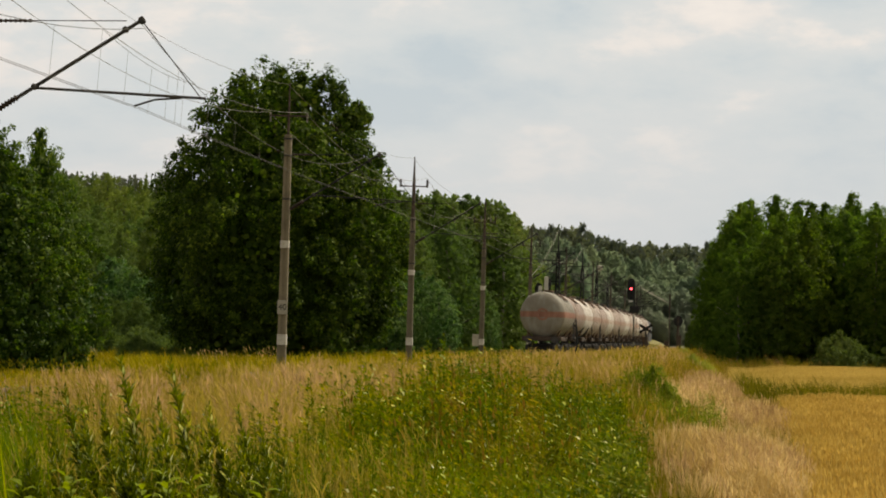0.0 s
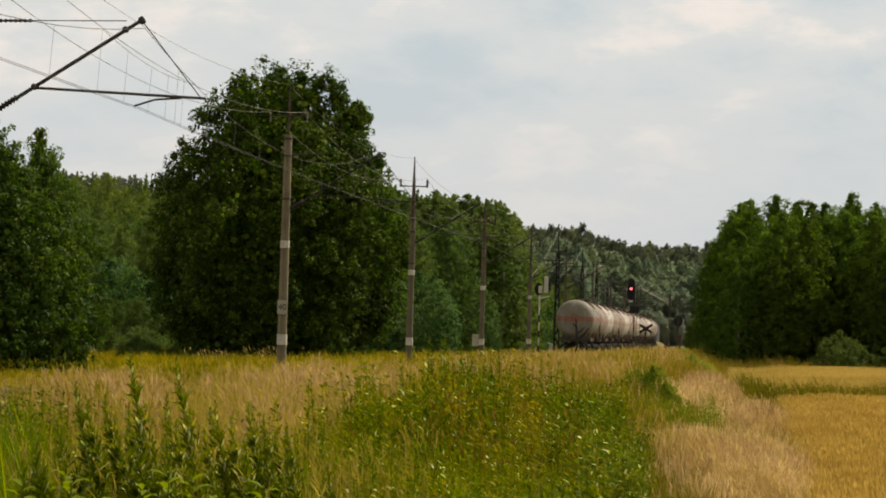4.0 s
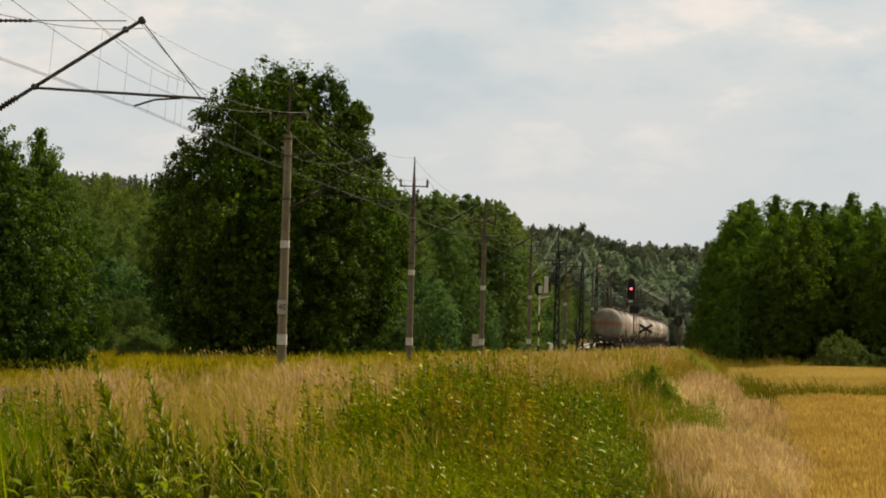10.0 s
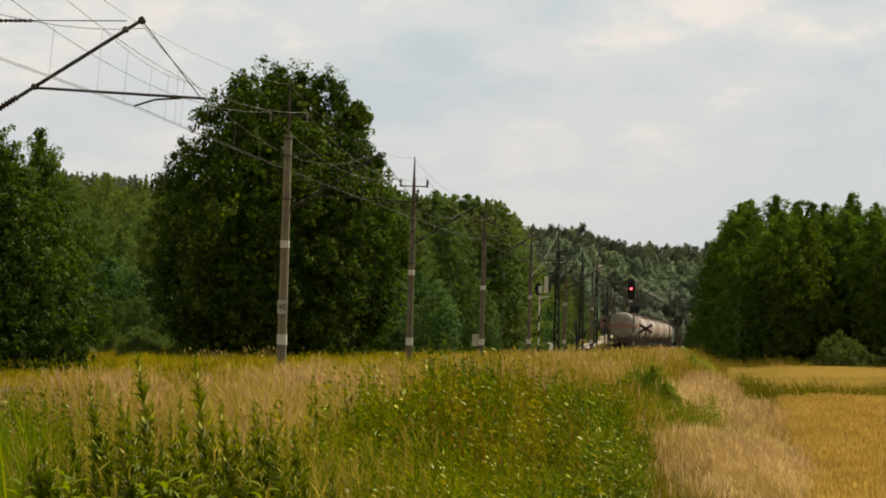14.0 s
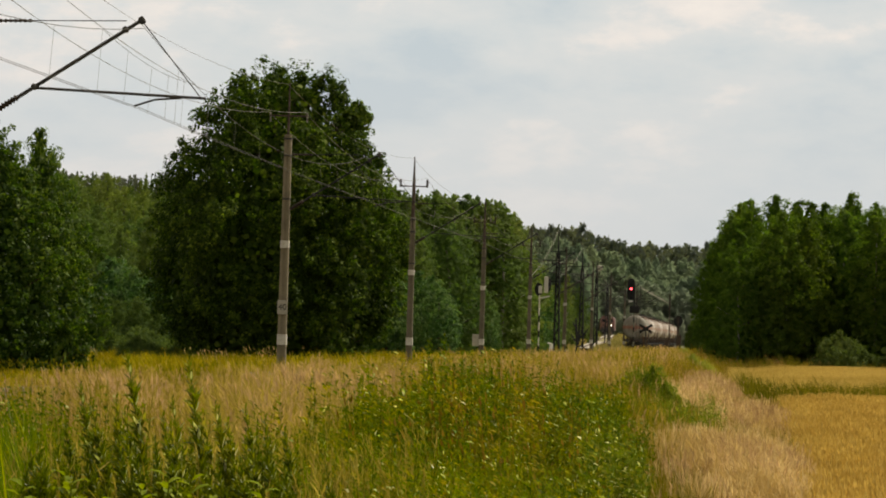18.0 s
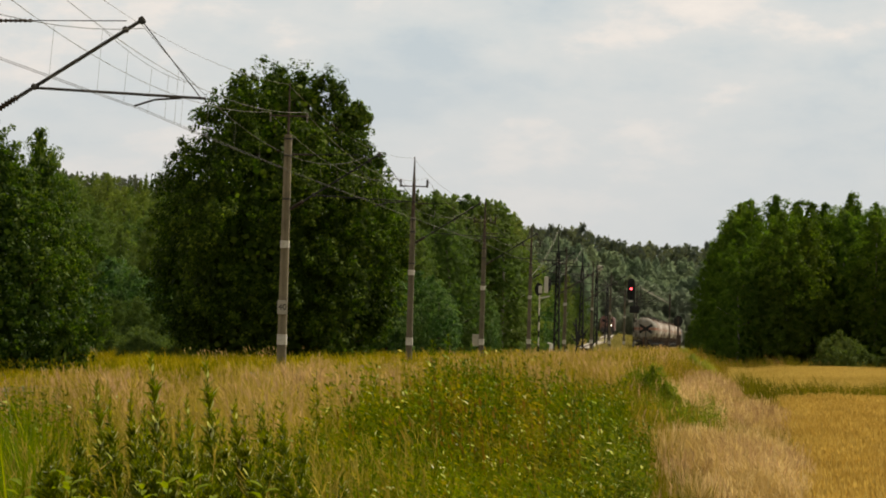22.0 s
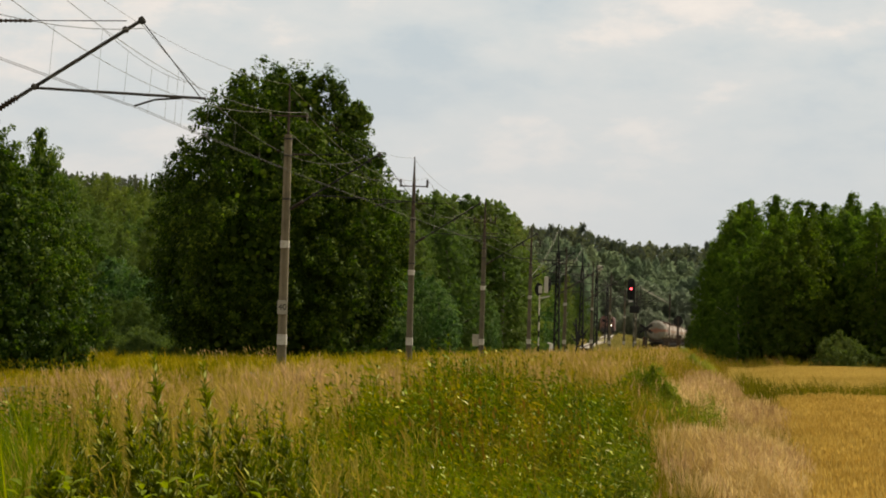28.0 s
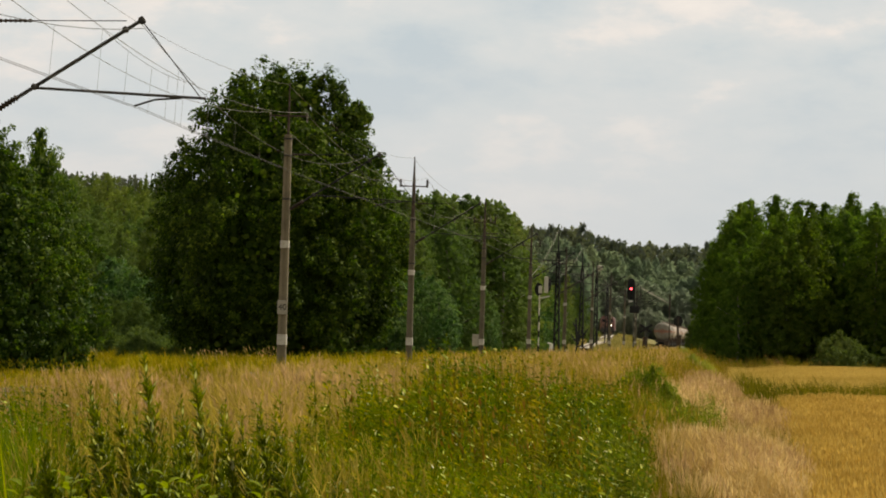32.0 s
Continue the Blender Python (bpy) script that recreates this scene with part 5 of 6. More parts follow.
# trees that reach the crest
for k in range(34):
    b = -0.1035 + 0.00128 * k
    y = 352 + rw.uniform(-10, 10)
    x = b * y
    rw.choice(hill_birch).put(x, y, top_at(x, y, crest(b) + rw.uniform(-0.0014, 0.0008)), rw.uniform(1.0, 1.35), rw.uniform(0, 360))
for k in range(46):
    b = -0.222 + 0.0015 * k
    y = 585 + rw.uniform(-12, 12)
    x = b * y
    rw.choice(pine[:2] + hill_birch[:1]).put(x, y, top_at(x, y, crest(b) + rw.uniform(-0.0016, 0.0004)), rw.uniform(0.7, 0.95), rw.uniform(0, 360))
# a lower, darker edge before it along the line
for i in range(15):
    y = 296 + 9.0 * i + rw.uniform(-3, 3)
    x = -23.6 - rw.uniform(0.0, 3.0) - (3.0 if i < 3 else 0)
    edge_tree[i % 2].put(x, y, rw.uniform(5.2, 8.6), rw.uniform(0.66, 0.86), rw.uniform(0, 360))
for i in range(13):
    y = 338 + 8.5 * i + rw.uniform(-3, 3)
    edge_tree[i % 2].put(-22.6 - rw.uniform(0.0, 1.2), y, rw.uniform(5.0, 8.0), rw.uniform(0.62, 0.8), rw.uniform(0, 360))
for i in range(8):
    x, y = -33.0 + 1.25 * i + rw.uniform(-0.4, 0.4), 292 + rw.uniform(-6, 8)
    edge_tree[i % 2].put(x, y, rw.uniform(5.5, 8.5), rw.uniform(0.9, 1.1), rw.uniform(0, 360))
for i in range(12):
    y = 430 + 22 * i + rw.uniform(-6, 6)
    x = -27.5 - rw.uniform(0, 5)
    rw.choice(hill_birch).put(x, y, min(rw.uniform(8, 12), top_at(x, y, 0.0285)), rw.uniform(1.0, 1.3), rw.uniform(0, 360))
# the edge of the meadow between the alder and the oak
for x, y, h in ((-43.8, 262, 6.2), (-41.9, 258, 5.6), (-40.3, 264, 6.6), (-46.5, 268, 7.0), (-38.6, 266, 5.6), (-49.0, 262, 6.5), (-51.5, 268, 7.5), (-36.5, 262, 5.2), (-34.0, 268, 6.4), (-54.0, 262, 7.0)):
    young.put(x, y, h, rw.uniform(0.85, 1.1), rw.uniform(0, 360))
for x, y, h in ((-37.6, 226, 2.6), (-36.0, 220, 2.4), (-34.9, 229, 3.0), (-33.6, 222, 2.2), (-38.9, 232, 3.2), (-32.4, 219, 1.8), (-40.0, 236, 3.0), (-31.0, 214, 1.7), (-31.3, 188, 1.9), (-30.2, 186, 1.5), (-29.2, 187, 1.4), (-28.2, 186, 1.2), (-27.3, 187, 1.2), (-35.4, 222, 1.8), (-37.0, 224, 1.7)):
    sapling.put(x, y, 0.74 * h, rw.uniform(1.0, 1.25), rw.uniform(0, 360))
for x, y, h in ((-38.6, 232, 4.0), (-37.0, 230, 3.1), (-40.6, 236, 3.7), (-35.4, 234, 2.8)):
    young_green.put(x, y, h, rw.uniform(0.75, 0.95), rw.uniform(0, 360))
sapling.put(-5.7, 470, 4.6, 0.38, 0, "pale green shrub beside the line")
sapling.put(-4.8, 478, 3.4, 0.7, 90, "pale green shrub beside the line")
# dark shrubs on the rising ground behind the side track
for i in range(14):
    y = 505 + 15 * i + rw.uniform(-4, 4)
    x = -20.2 - 6.0 * (y - 490) / 270 - rw.uniform(2.8, 6)
    bush.put(x, y, rw.uniform(1.9, 3.1), rw.uniform(1.0, 1.3), rw.uniform(0, 360), "dark shrub on the bank by the side track")


def bare_sapling(x, y, h):
    t = new("dead_sapling")
    t.location = (x, y, float(ground_z(x, y)))
    tagged(t, "thin dark leafless sapling beside the line", "tree")
    part("trunk", tube(bmesh.new(), [(0, 0, -0.2), (0.05, 0, h * 0.4), (-0.03, 0, h * 0.75), (-0.08, 0, h)], [0.12, 0.11, 0.08, 0.04], 6), M_BLACK, t)
    for z, dx, dz in ((0.35, 0.5, 0.5), (0.5, -0.35, 0.45), (0.55, 0.75, 0.75), (0.68, 0.45, 0.4), (0.8, -0.25, 0.3)):
        part("branch", tube(bmesh.new(), [(0, 0, z * h), (dx * 0.6, 0.05, z * h + dz * 0.4), (dx, 0.1, z * h + dz)], [0.07, 0.055, 0.03], 5), M_BLACK, t)


bare_sapling(-10.25, 230, 2.9)
# pines on the far crest, aspens below them, all coloured for haze
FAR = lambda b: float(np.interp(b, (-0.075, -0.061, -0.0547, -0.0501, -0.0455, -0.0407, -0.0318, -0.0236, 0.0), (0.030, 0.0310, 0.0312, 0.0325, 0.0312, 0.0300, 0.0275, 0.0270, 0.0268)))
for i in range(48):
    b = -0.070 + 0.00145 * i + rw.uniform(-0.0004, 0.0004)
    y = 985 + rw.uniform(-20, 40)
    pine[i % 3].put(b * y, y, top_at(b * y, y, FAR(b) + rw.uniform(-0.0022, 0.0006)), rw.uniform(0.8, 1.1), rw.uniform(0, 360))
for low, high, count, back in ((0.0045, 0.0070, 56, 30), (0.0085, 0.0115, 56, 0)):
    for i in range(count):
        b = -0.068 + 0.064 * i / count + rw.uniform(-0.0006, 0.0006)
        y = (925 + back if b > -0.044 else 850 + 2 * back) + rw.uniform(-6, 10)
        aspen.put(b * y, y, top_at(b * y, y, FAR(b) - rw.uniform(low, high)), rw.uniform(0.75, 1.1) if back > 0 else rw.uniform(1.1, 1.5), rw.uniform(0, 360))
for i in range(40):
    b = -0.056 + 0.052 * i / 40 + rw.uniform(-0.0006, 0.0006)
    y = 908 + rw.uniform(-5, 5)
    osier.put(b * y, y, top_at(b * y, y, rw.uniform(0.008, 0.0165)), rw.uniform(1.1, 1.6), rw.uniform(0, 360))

# haze-coloured thickets lighten the background behind the track's end
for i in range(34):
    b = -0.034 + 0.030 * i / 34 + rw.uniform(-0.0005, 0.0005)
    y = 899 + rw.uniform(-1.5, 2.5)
    thicket.put(b * y, y, rw.uniform(4.0, 8.5), rw.uniform(1.4, 1.9), rw.uniform(0, 360), "low thicket where the line bends away, paled to look hazy")

# ---------------------------------------------------------------- grass, weeds and wheat
def blades(rng, X, Y, height, width, lean=(-0.18, 0.0), spread=0.18, straight=False, even=0.0):
    """Bent tapered blades standing at X, Y: two quads each."""
    n = len(X)
    Z = ground_z(X, Y) - 0.02
    base = np.stack([X, Y, Z], -1)
    h = height * (rng.uniform(0.65, 1.15, n) if not even else rng.uniform(1 - even, 1 + even * 0.4, n))
    a = rng.uniform(0, np.pi, n)
    sd = np.stack([np.cos(a), np.sin(a), np.zeros(n)], -1) * (width * rng.uniform(0.7, 1.4, n) * 0.5)[:, None]
    bend = np.stack([lean[0] + rng.normal(0, spread, n), lean[1] + rng.normal(0, spread, n), np.zeros(n)], -1) * h[:, None]
    mid = base + np.stack([np.zeros(n), np.zeros(n), h * 0.58], -1) + bend * 0.32
    tip = base + np.stack([np.zeros(n), np.zeros(n), h], -1) + bend
    if straight:
        return np.stack([base - sd, base + sd, tip + sd * 0.3, tip - sd * 0.3], 1).reshape(-1, 3), np.arange(4 * n).reshape(-1, 4), tip, bend
    V = np.stack([base - sd, base + sd, mid + sd * 0.8, mid - sd * 0.8, tip + sd * 0.15, tip - sd * 0.15], 1).reshape(-1, 3)
    i = np.arange(n)[:, None] * 6
    F = np.concatenate([i + np.array([[0, 1, 2, 3]]), i + np.array([[3, 2, 4, 5]])], 0)
    return V, F, tip, bend


def plumes(rng, tips, bend, length, width):
    """A slim flower head above each stem tip."""
    n = len(tips)
    d = bend * 0.9 + np.array([0, 0, 1.0]) * np.linalg.norm(bend, axis=1, keepdims=True).clip(0.5)
    d /= np.linalg.norm(d, axis=1, keepdims=True)
    L = (length * rng.uniform(0.7, 1.3, n))[:, None]
    W = (width * rng.uniform(0.7, 1.3, n))[:, None]
    out = []
    for a0 in (0.0,):
        a = rng.normal(0, 0.7, n) + a0
        s = np.stack([np.cos(a), np.sin(a), np.zeros(n)], -1) * W * 0.5
        p = tips - d * L * 0.35
        out.append(np.stack([p, p + d * L * 0.4 + s, p + d * L, p + d * L * 0.4 - s], 1))
    V = np.concatenate(out, 0).reshape(-1, 3)
    return V, np.arange(len(V)).reshape(-1, 4)


def stuff(name, label, category, pieces, mat):
    off, VV, FF = 0, [], []
    for V, F in pieces:
        VV.append(V)
        FF.append(F + off)
        off += len(V)
    ob = new(name, mesh_np(name, np.concatenate(VV), np.concatenate(FF), mat))
    return tagged(ob, label, category, kind="stuff")


rg = np.random.default_rng(12)


def strip(n, y0, y1, x_of, power=1.0):
    """n spots between y0 and y1, thinner with distance; x_of gives the left and right limit at y."""
    y = y0 + (y1 - y0) * rg.uniform(0, 1, n) ** power
    a, b = x_of(y)
    return a + (b - a) * rg.uniform(0, 1, n), y


def patches(x, y, seed, wide=1.6, long=16.0):
    """Soft random patches, longer along the line than across it, from about -1 to 1."""
    r = np.random.default_rng(seed)
    v = 0
    for k in range(7):
        f = 2.0 ** (k / 3.0)
        v = v + np.sin(2 * np.pi * f * (x / wide * r.uniform(0.5, 1.0) * r.choice((-1, 1)) + y / long * r.uniform(0.4, 1.0)) + r.uniform(0, 6.28)) / f ** 0.5
    return v / 2.4


# wheat
X, Y = strip(120000, 27, 244, lambda y: (field_edge(y) + 0.05, 2.6 + 0.060 * y), 1.35)
X = X + rg.normal(0, 0.10, len(X))
BALK = lambda x: (113 + 0.4 * np.clip(x, 0, 9) + 1.6 * np.sin(1.3 * x), 152 - 0.8 * np.clip(x, 0, 9) + 2.5 * np.sin(0.9 * x + 1))
near, far_side = BALK(X)
keep = ~((Y > near) & (Y < far_side) & (rg.uniform(0, 1, len(X)) < 0.95))
X, Y = X[keep], Y[keep]
V, F, tip, bend = blades(rg, X, Y, 0.80, 0.012, (-0.05, 0.0), 0.10, True, 0.12)
Vp, Fp = plumes(rg, tip, bend, 0.10, 0.022)
is_far = Y > 136
for label, mat, sel in (("ripe golden wheat field", M_WHEAT, ~is_far), ("paler gold wheat beyond the balk", M_WHEAT_PALE, is_far)):
    pick = np.repeat(sel, 4)
    stuff("wheat_field", label, "wheat", [(V[pick], np.arange(pick.sum()).reshape(-1, 4)), (Vp[pick], np.arange(pick.sum()).reshape(-1, 4))], mat)
# green balk across the wheat, wider where it meets the verge
X, Y = strip(26000, 112, 172, lambda y: (field_edge(y) - 0.7, 2.6 + 0.060 * y))
near, far_side = BALK(X)
keep = (Y > near) & (Y < far_side + 6 * smooth_step(1.8, 0.2, X)) & (X > field_edge(Y) - 0.7 + 0.5 * smooth_step(128, 140, Y))
X, Y = X[keep], Y[keep]
V, F, tip, bend = blades(rg, X, Y, (0.78 + 0.25 * smooth_step(2.0, 0.0, X)) * (0.9 + 0.2 * np.sin(2.1 * X + 0.4 * Y)) * (1 + 0.25 * np.maximum(0, patches(X, Y, 51, 1.4, 12))), 0.03)
stuff("grass_balk", "strip of deep olive grass across the wheat", "grass", [(V, F)], M_BALK)


def dryness(x, y):
    """Where the verge has dried out: patches, more of them near the camera than far along the line."""
    return patches(x, y, 1, 2.4, 18) + 0.55 - 0.9 * smooth_step(52, 78, y) + 0.35 * smooth_step(-3.5, -1.0, x) - 0.8 * smooth_step(-0.180, -0.198, x / y)


# pale lobes of dry grass at the field edge: middle (x, y), half widths and strength
LOBES = ((0.15, 47.0, 1.0, 10.0, 1.0), (0.55, 58, 0.6, 8, 0.7), (-0.60, 79.0, 0.90, 10.0, 0.95), (0.75, 88, 0.6, 14, 0.75), (-0.60, 116.0, 0.75, 17.0, 0.85), (-3.2, 96, 0.5, 12, 0.5))


def lobes(x, y):
    v = 0
    for a, b, c, d, e in LOBES:
        v = v + e * np.exp(-(((x - a) / c) ** 2 + ((y - b) / d) ** 2) ** 1.5)
    return np.clip(v, 0, 1)


def hollow(x, y):
    """A greener spot between the dry lobes."""
    return np.exp(-((x + 1.05) / 0.8) ** 2 - ((y - 62.5) / 5.0) ** 2)


def feathers(X, Y, height, length, width, spread=0.10):
    """Thin stems with soft, drooping seed heads of three slivers each."""
    V, F, tip, bend = blades(rg, X, Y, height, 0.005, (-0.12, 0.0), spread, straight=True)
    made = [(V, F)]
    for k in range(4):
        made.append(plumes(rg, tip - np.array([0, 0, 0.025 * k]), bend + rg.normal(0, 0.26, bend.shape) + np.array([-0.06 * k, 0, 0]), length, width))
    return made


# verge between field and line: dry plumed grass in patches of three tones
X, Y = strip(190000, 27, 200, lambda y: (np.maximum(-11.2, -0.225 * y - 1), field_edge(y) - 0.15), 1.25)
X = X + rg.normal(0, 0.10, len(X))
dry = dryness(X, Y)
keep = ((Y > 44) | (X < -3.6) | (X > -0.75)) & (rg.uniform(0, 1, len(X)) < 0.05 + 0.85 * smooth_step(0.10, 0.60, dry)) & (X < field_edge(Y) - 0.3 - 0.8 * smooth_step(-0.2, -0.6, dry))
keep &= (X < -2.3) | (rg.uniform(0, 1, len(X)) < 0.12)
keep &= rg.uniform(0, 1, len(X)) > 1.2 * hollow(X, Y)
X, Y = X[keep], Y[keep]
tone = patches(X, Y, 5, 2.0, 14) + rg.normal(0, 0.25, len(X))
tall = (0.90 - 0.22 * smooth_step(-3, 0, X) - 0.15 * smooth_step(-5, -8, X)) * (1 + 0.16 * patches(X, Y, 6, 1.2, 6))
for name, label, mat, sel in (("plume_grass", "tall dry beige plume grass on the verge", M_BEIGE, (tone > -0.25) & (tone < 0.55)), ("plume_grass", "dry pinkish plume grass on the verge", M_PINK, tone >= 0.55), ("plume_grass", "yellowing plume grass on the verge", M_YELLOWING, tone <= -0.25)):
    stuff(name, label, "grass", feathers(X[sel], Y[sel], tall[sel], 0.11, 0.0074 + 0.00008 * Y[sel], 0.16), mat)
X, Y = strip(120000, 34, 330, lambda y: (np.maximum(-11.3, -0.225 * y - 1), field_edge(y) - 0.3), 1.2)
X = X + rg.normal(0, 0.10, len(X))
keep = (rg.uniform(0, 1, len(X)) < 1 - 0.85 * smooth_step(0.05, 0.55, dryness(X, Y))) & (lobes(X, Y) < rg.uniform(0.1, 0.6, len(X)))
X, Y = X[keep], Y[keep]
tone = patches(X, Y, 8, 2.2, 16) + rg.normal(0, 0.3, len(X))
tall = (0.86 - 0.25 * smooth_step(-3, 0, X) - 0.22 * smooth_step(-5, -8, X)) * (1 + 0.18 * patches(X, Y, 9, 1.4, 8))
for name, label, mat, sel in (("verge_grass", "yellow-green grass on the railway verge", M_YELLOW, (tone > -0.4) & (tone < 0.75)), ("verge_grass", "olive grass on the railway verge", M_OLIVE, tone <= -0.4), ("verge_grass", "russet grass on the railway verge", M_RUSSET, tone >= 0.75)):
    V, F, tip, bend = blades(rg, X[sel], Y[sel], tall[sel], 0.016)
    stuff(name, label, "grass", [(V, F)], mat)
# a russet stretch beside the line
X, Y = rg.uniform(-11.3, -8.6, 2600), rg.uniform(48, 76, 2600)
keep = patches(X, Y, 61, 1.6, 9.0) > -0.1
V, F, tip, bend = blades(rg, X[keep], Y[keep], 0.80, 0.012)
stuff("verge_grass", "russet and orange-brown grass beside the line", "grass", [(V, F)], M_RUSSET)
# beyond the line
X, Y = strip(60000, 66, 260, lambda y: (-0.235 * y - 2, -15.6 + 0 * y), 1.2)
V, F, tip, bend = blades(rg, X, Y, (0.76 - 0.46 * smooth_step(-0.165, -0.185, X / Y)) * (0.85 + 0.3 * np.sin(0.9 * X) * np.sin(0.35 * Y)), 0.024)
stuff("meadow_grass", "yellow-green meadow grass beyond the line", "grass", [(V, F)], M_YELLOW)
# pale seed heads in front of the oak
X, Y = rg.uniform(-20.9, -17.6, 110), rg.uniform(134, 150, 110)
V, F, tip, bend = blades(rg, X, Y, 0.85 + rg.uniform(0, 0.22, 110), 0.010, straight=True)
Vp, Fp = plumes(rg, tip, bend, 0.14, 0.024)
stuff("seed_heads", "pale seed heads of tall grass beyond the line", "grass", [(V, F), (Vp, Fp)], M_DRY)
# pale dry grass in lobes at the edge of the wheat, olive grass between them
X, Y = strip(190000, 28, 150, lambda y: (-4.2 + 2.6 * smooth_step(60, 44, y), field_edge(y) + 0.25), 1.35)
X = X + rg.normal(0, 0.06, len(X))
thick = lobes(X, Y) * (1 - np.clip(1.2 * hollow(X, Y), 0, 1))
sel = rg.uniform(0, 1, len(X)) < thick * 0.95
tone = patches(X, Y, 21, 1.5, 12) + rg.normal(0, 0.3, len(X)) + 0.5 * smooth_step(70, 85, Y) + 0.5 * smooth_step(98, 112, Y)
tall = 0.84 * (1 + 0.20 * patches(X, Y, 22, 0.9, 6)) * (0.62 + 0.38 * thick)
for name, label, mat, on in (("dry_grass", "dense pale dry grass along the field edge", M_DRY, sel & (tone < 0.6)), ("dry_grass", "pinkish dry grass along the field edge", M_PINK, sel & (tone >= 0.6))):
    stuff(name, label, "grass", feathers(X[on], Y[on], tall[on], 0.12, 0.0060 + 0.00007 * Y[on], 0.15), mat)
rest = ~sel & (rg.uniform(0, 1, len(X)) < 0.40) & (thick < 0.55)
V, F, tip, bend = blades(rg, X[rest], Y[rest], (0.66 + 0.12 * patches(X[rest], Y[rest], 23, 0.8, 5)), 0.011)
stuff("olive_grass", "olive green grass between the dry patches", "grass", [(V, F)], M_OLIVE)


# olive grass between the weeds and the dry lobes
X, Y = strip(5200, 29, 46, lambda y: (-1.35 + 0 * y, -0.30 - 0.012 * (y - 29)))
keep = rg.uniform(0, 1, len(X)) < 0.45 + 0.55 * smooth_step(-0.3, 0.4, patches(X, Y, 71, 0.7, 4.0))
V, F, tip, bend = blades(rg, X[keep], Y[keep], 0.76 + 0.12 * patches(X[keep], Y[keep], 72, 0.5, 3.0), 0.009)
stuff("olive_grass", "olive green grass along the foot of the weed bank", "grass", [(V, F)], M_OLIVE)


# olive and russet tufts scattered through the dry verge
for name, label, mat, count in (("olive_tufts", "olive green tufts in the dry verge grass", M_OLIVE, 60), ("russet_tufts", "russet brown tufts in the dry verge grass", M_RUSSET, 40)):
    PV = []
    for k in range(count):
        ty = 36 + 95 * rg.uniform() ** 1.5
        tx = rg.uniform(-4.6, 0.9) if ty > 46 else rg.uniform(-0.6, 0.8)
        nb = 70
        V, F, tip, bend = blades(rg, tx + rg.normal(0, 0.16, nb), ty + rg.normal(0, 0.9, nb), (0.88 if name == "olive_tufts" else 0.95) - 0.2 * float(smooth_step(-2, 0.5, tx)), 0.012, (-0.1, 0), 0.2)
        PV.append((V, F))
    stuff(name, label, "grass", PV, mat)
# grass margin at the far end of the wheat
X, Y = strip(9000, 243, 257, lambda y: (-3.0 + 0 * y, 20.0 + 0 * y))
brown = patches(X, Y, 31, 5.0, 9.0) > 0.1
for label, mat, sel in (("olive green grass margin before the wood", M_OLIVE, ~brown), ("reddish brown grass margin before the wood", M_RUSSET, brown)):
    V, F, tip, bend = blades(rg, X[sel], Y[sel], 1.0 + 0.35 * patches(X[sel], Y[sel], 32, 3.0, 9.0) + 0.1 * smooth_step(3.5, 0.0, X[sel]), 0.03)
    stuff("margin_grass", label, "grass", [(V, F)], mat)


# grass on the rising ground by the side track
X, Y = strip(9000, 430, 715, lambda y: (-0.055 * y + 4, -15.0 + 0 * y))
X = np.where(np.abs(X - (-20.2 - 6.0 * (Y - 490) / 270)) < 1.6, X + 3.6, X)
V, F, tip, bend = blades(rg, X, Y, 0.9, 0.10)
stuff("trackside_grass", "dry olive grass beside the distant side track", "grass", [(V, F)], M_BANK)


def leafy(rng, X, Y, height, leaves, leaf_len, leaf_w, upright=0.6, from_h=0.15, base_z=None):
    """Leafy stems: thin stalk blades with leaves set spirally along them."""
    n = len(X)
    Z = (ground_z(X, Y) if base_z is None else base_z + 0 * X) - 0.02
    h = height * rng.uniform(0.75, 1.12, n)
    lean = rng.normal(0, 0.06, (n, 2))
    base = np.stack([X, Y, Z], -1)
    top = base + np.stack([lean[:, 0] * h, lean[:, 1] * h, h], -1)
    a = rng.uniform(0, np.pi, n)
    sd = np.stack([np.cos(a), np.sin(a), np.zeros(n)], -1) * 0.004
    VS = np.stack([base - sd, base + sd, top + sd * 0.4, top - sd * 0.4], 1).reshape(-1, 3)
    FS = np.arange(4 * n).reshape(-1, 4)
    u = np.tile(np.linspace(from_h, 1.0, leaves), (n, 1)) + rng.normal(0, 0.02, (n, leaves))
    P = base[:, None] + (top - base)[:, None] * u[..., None]
    ang = np.arange(leaves)[None] * 2.4 + rng.uniform(0, 6.28, (n, 1)) + rng.normal(0, 0.3, (n, leaves))
    up = upright + rng.normal(0, 0.25, (n, leaves)) + 0.7 * u ** 3
    d = np.stack([np.cos(ang) - 0.55, np.sin(ang), up], -1)
    d /= np.linalg.norm(d, axis=-1, keepdims=True)
    L = (leaf_len * rng.uniform(0.7, 1.2, (n, leaves)) * (1.05 - 0.45 * u ** 2))[..., None]
    s = np.stack([-np.sin(ang), np.cos(ang), rng.normal(0, 0.35, (n, leaves))], -1) * leaf_w * 0.5 * L / leaf_len
    sag = np.stack([0 * u, 0 * u, -0.22 * L[..., 0]], -1)
    VL = np.stack([P, P + d * L * 0.45 + s, P + d * L + sag, P + d * L * 0.45 - s], 2).reshape(-1, 3)
    FL = np.arange(len(VL)).reshape(-1, 4)
    return (VS, FS), (VL, FL), top


def stalks(owner, s):
    o = new("stalks", mesh_np("stalks", s[0], s[1], M_STALK))
    o.parent = owner
    tagged(o, kind="stuff")


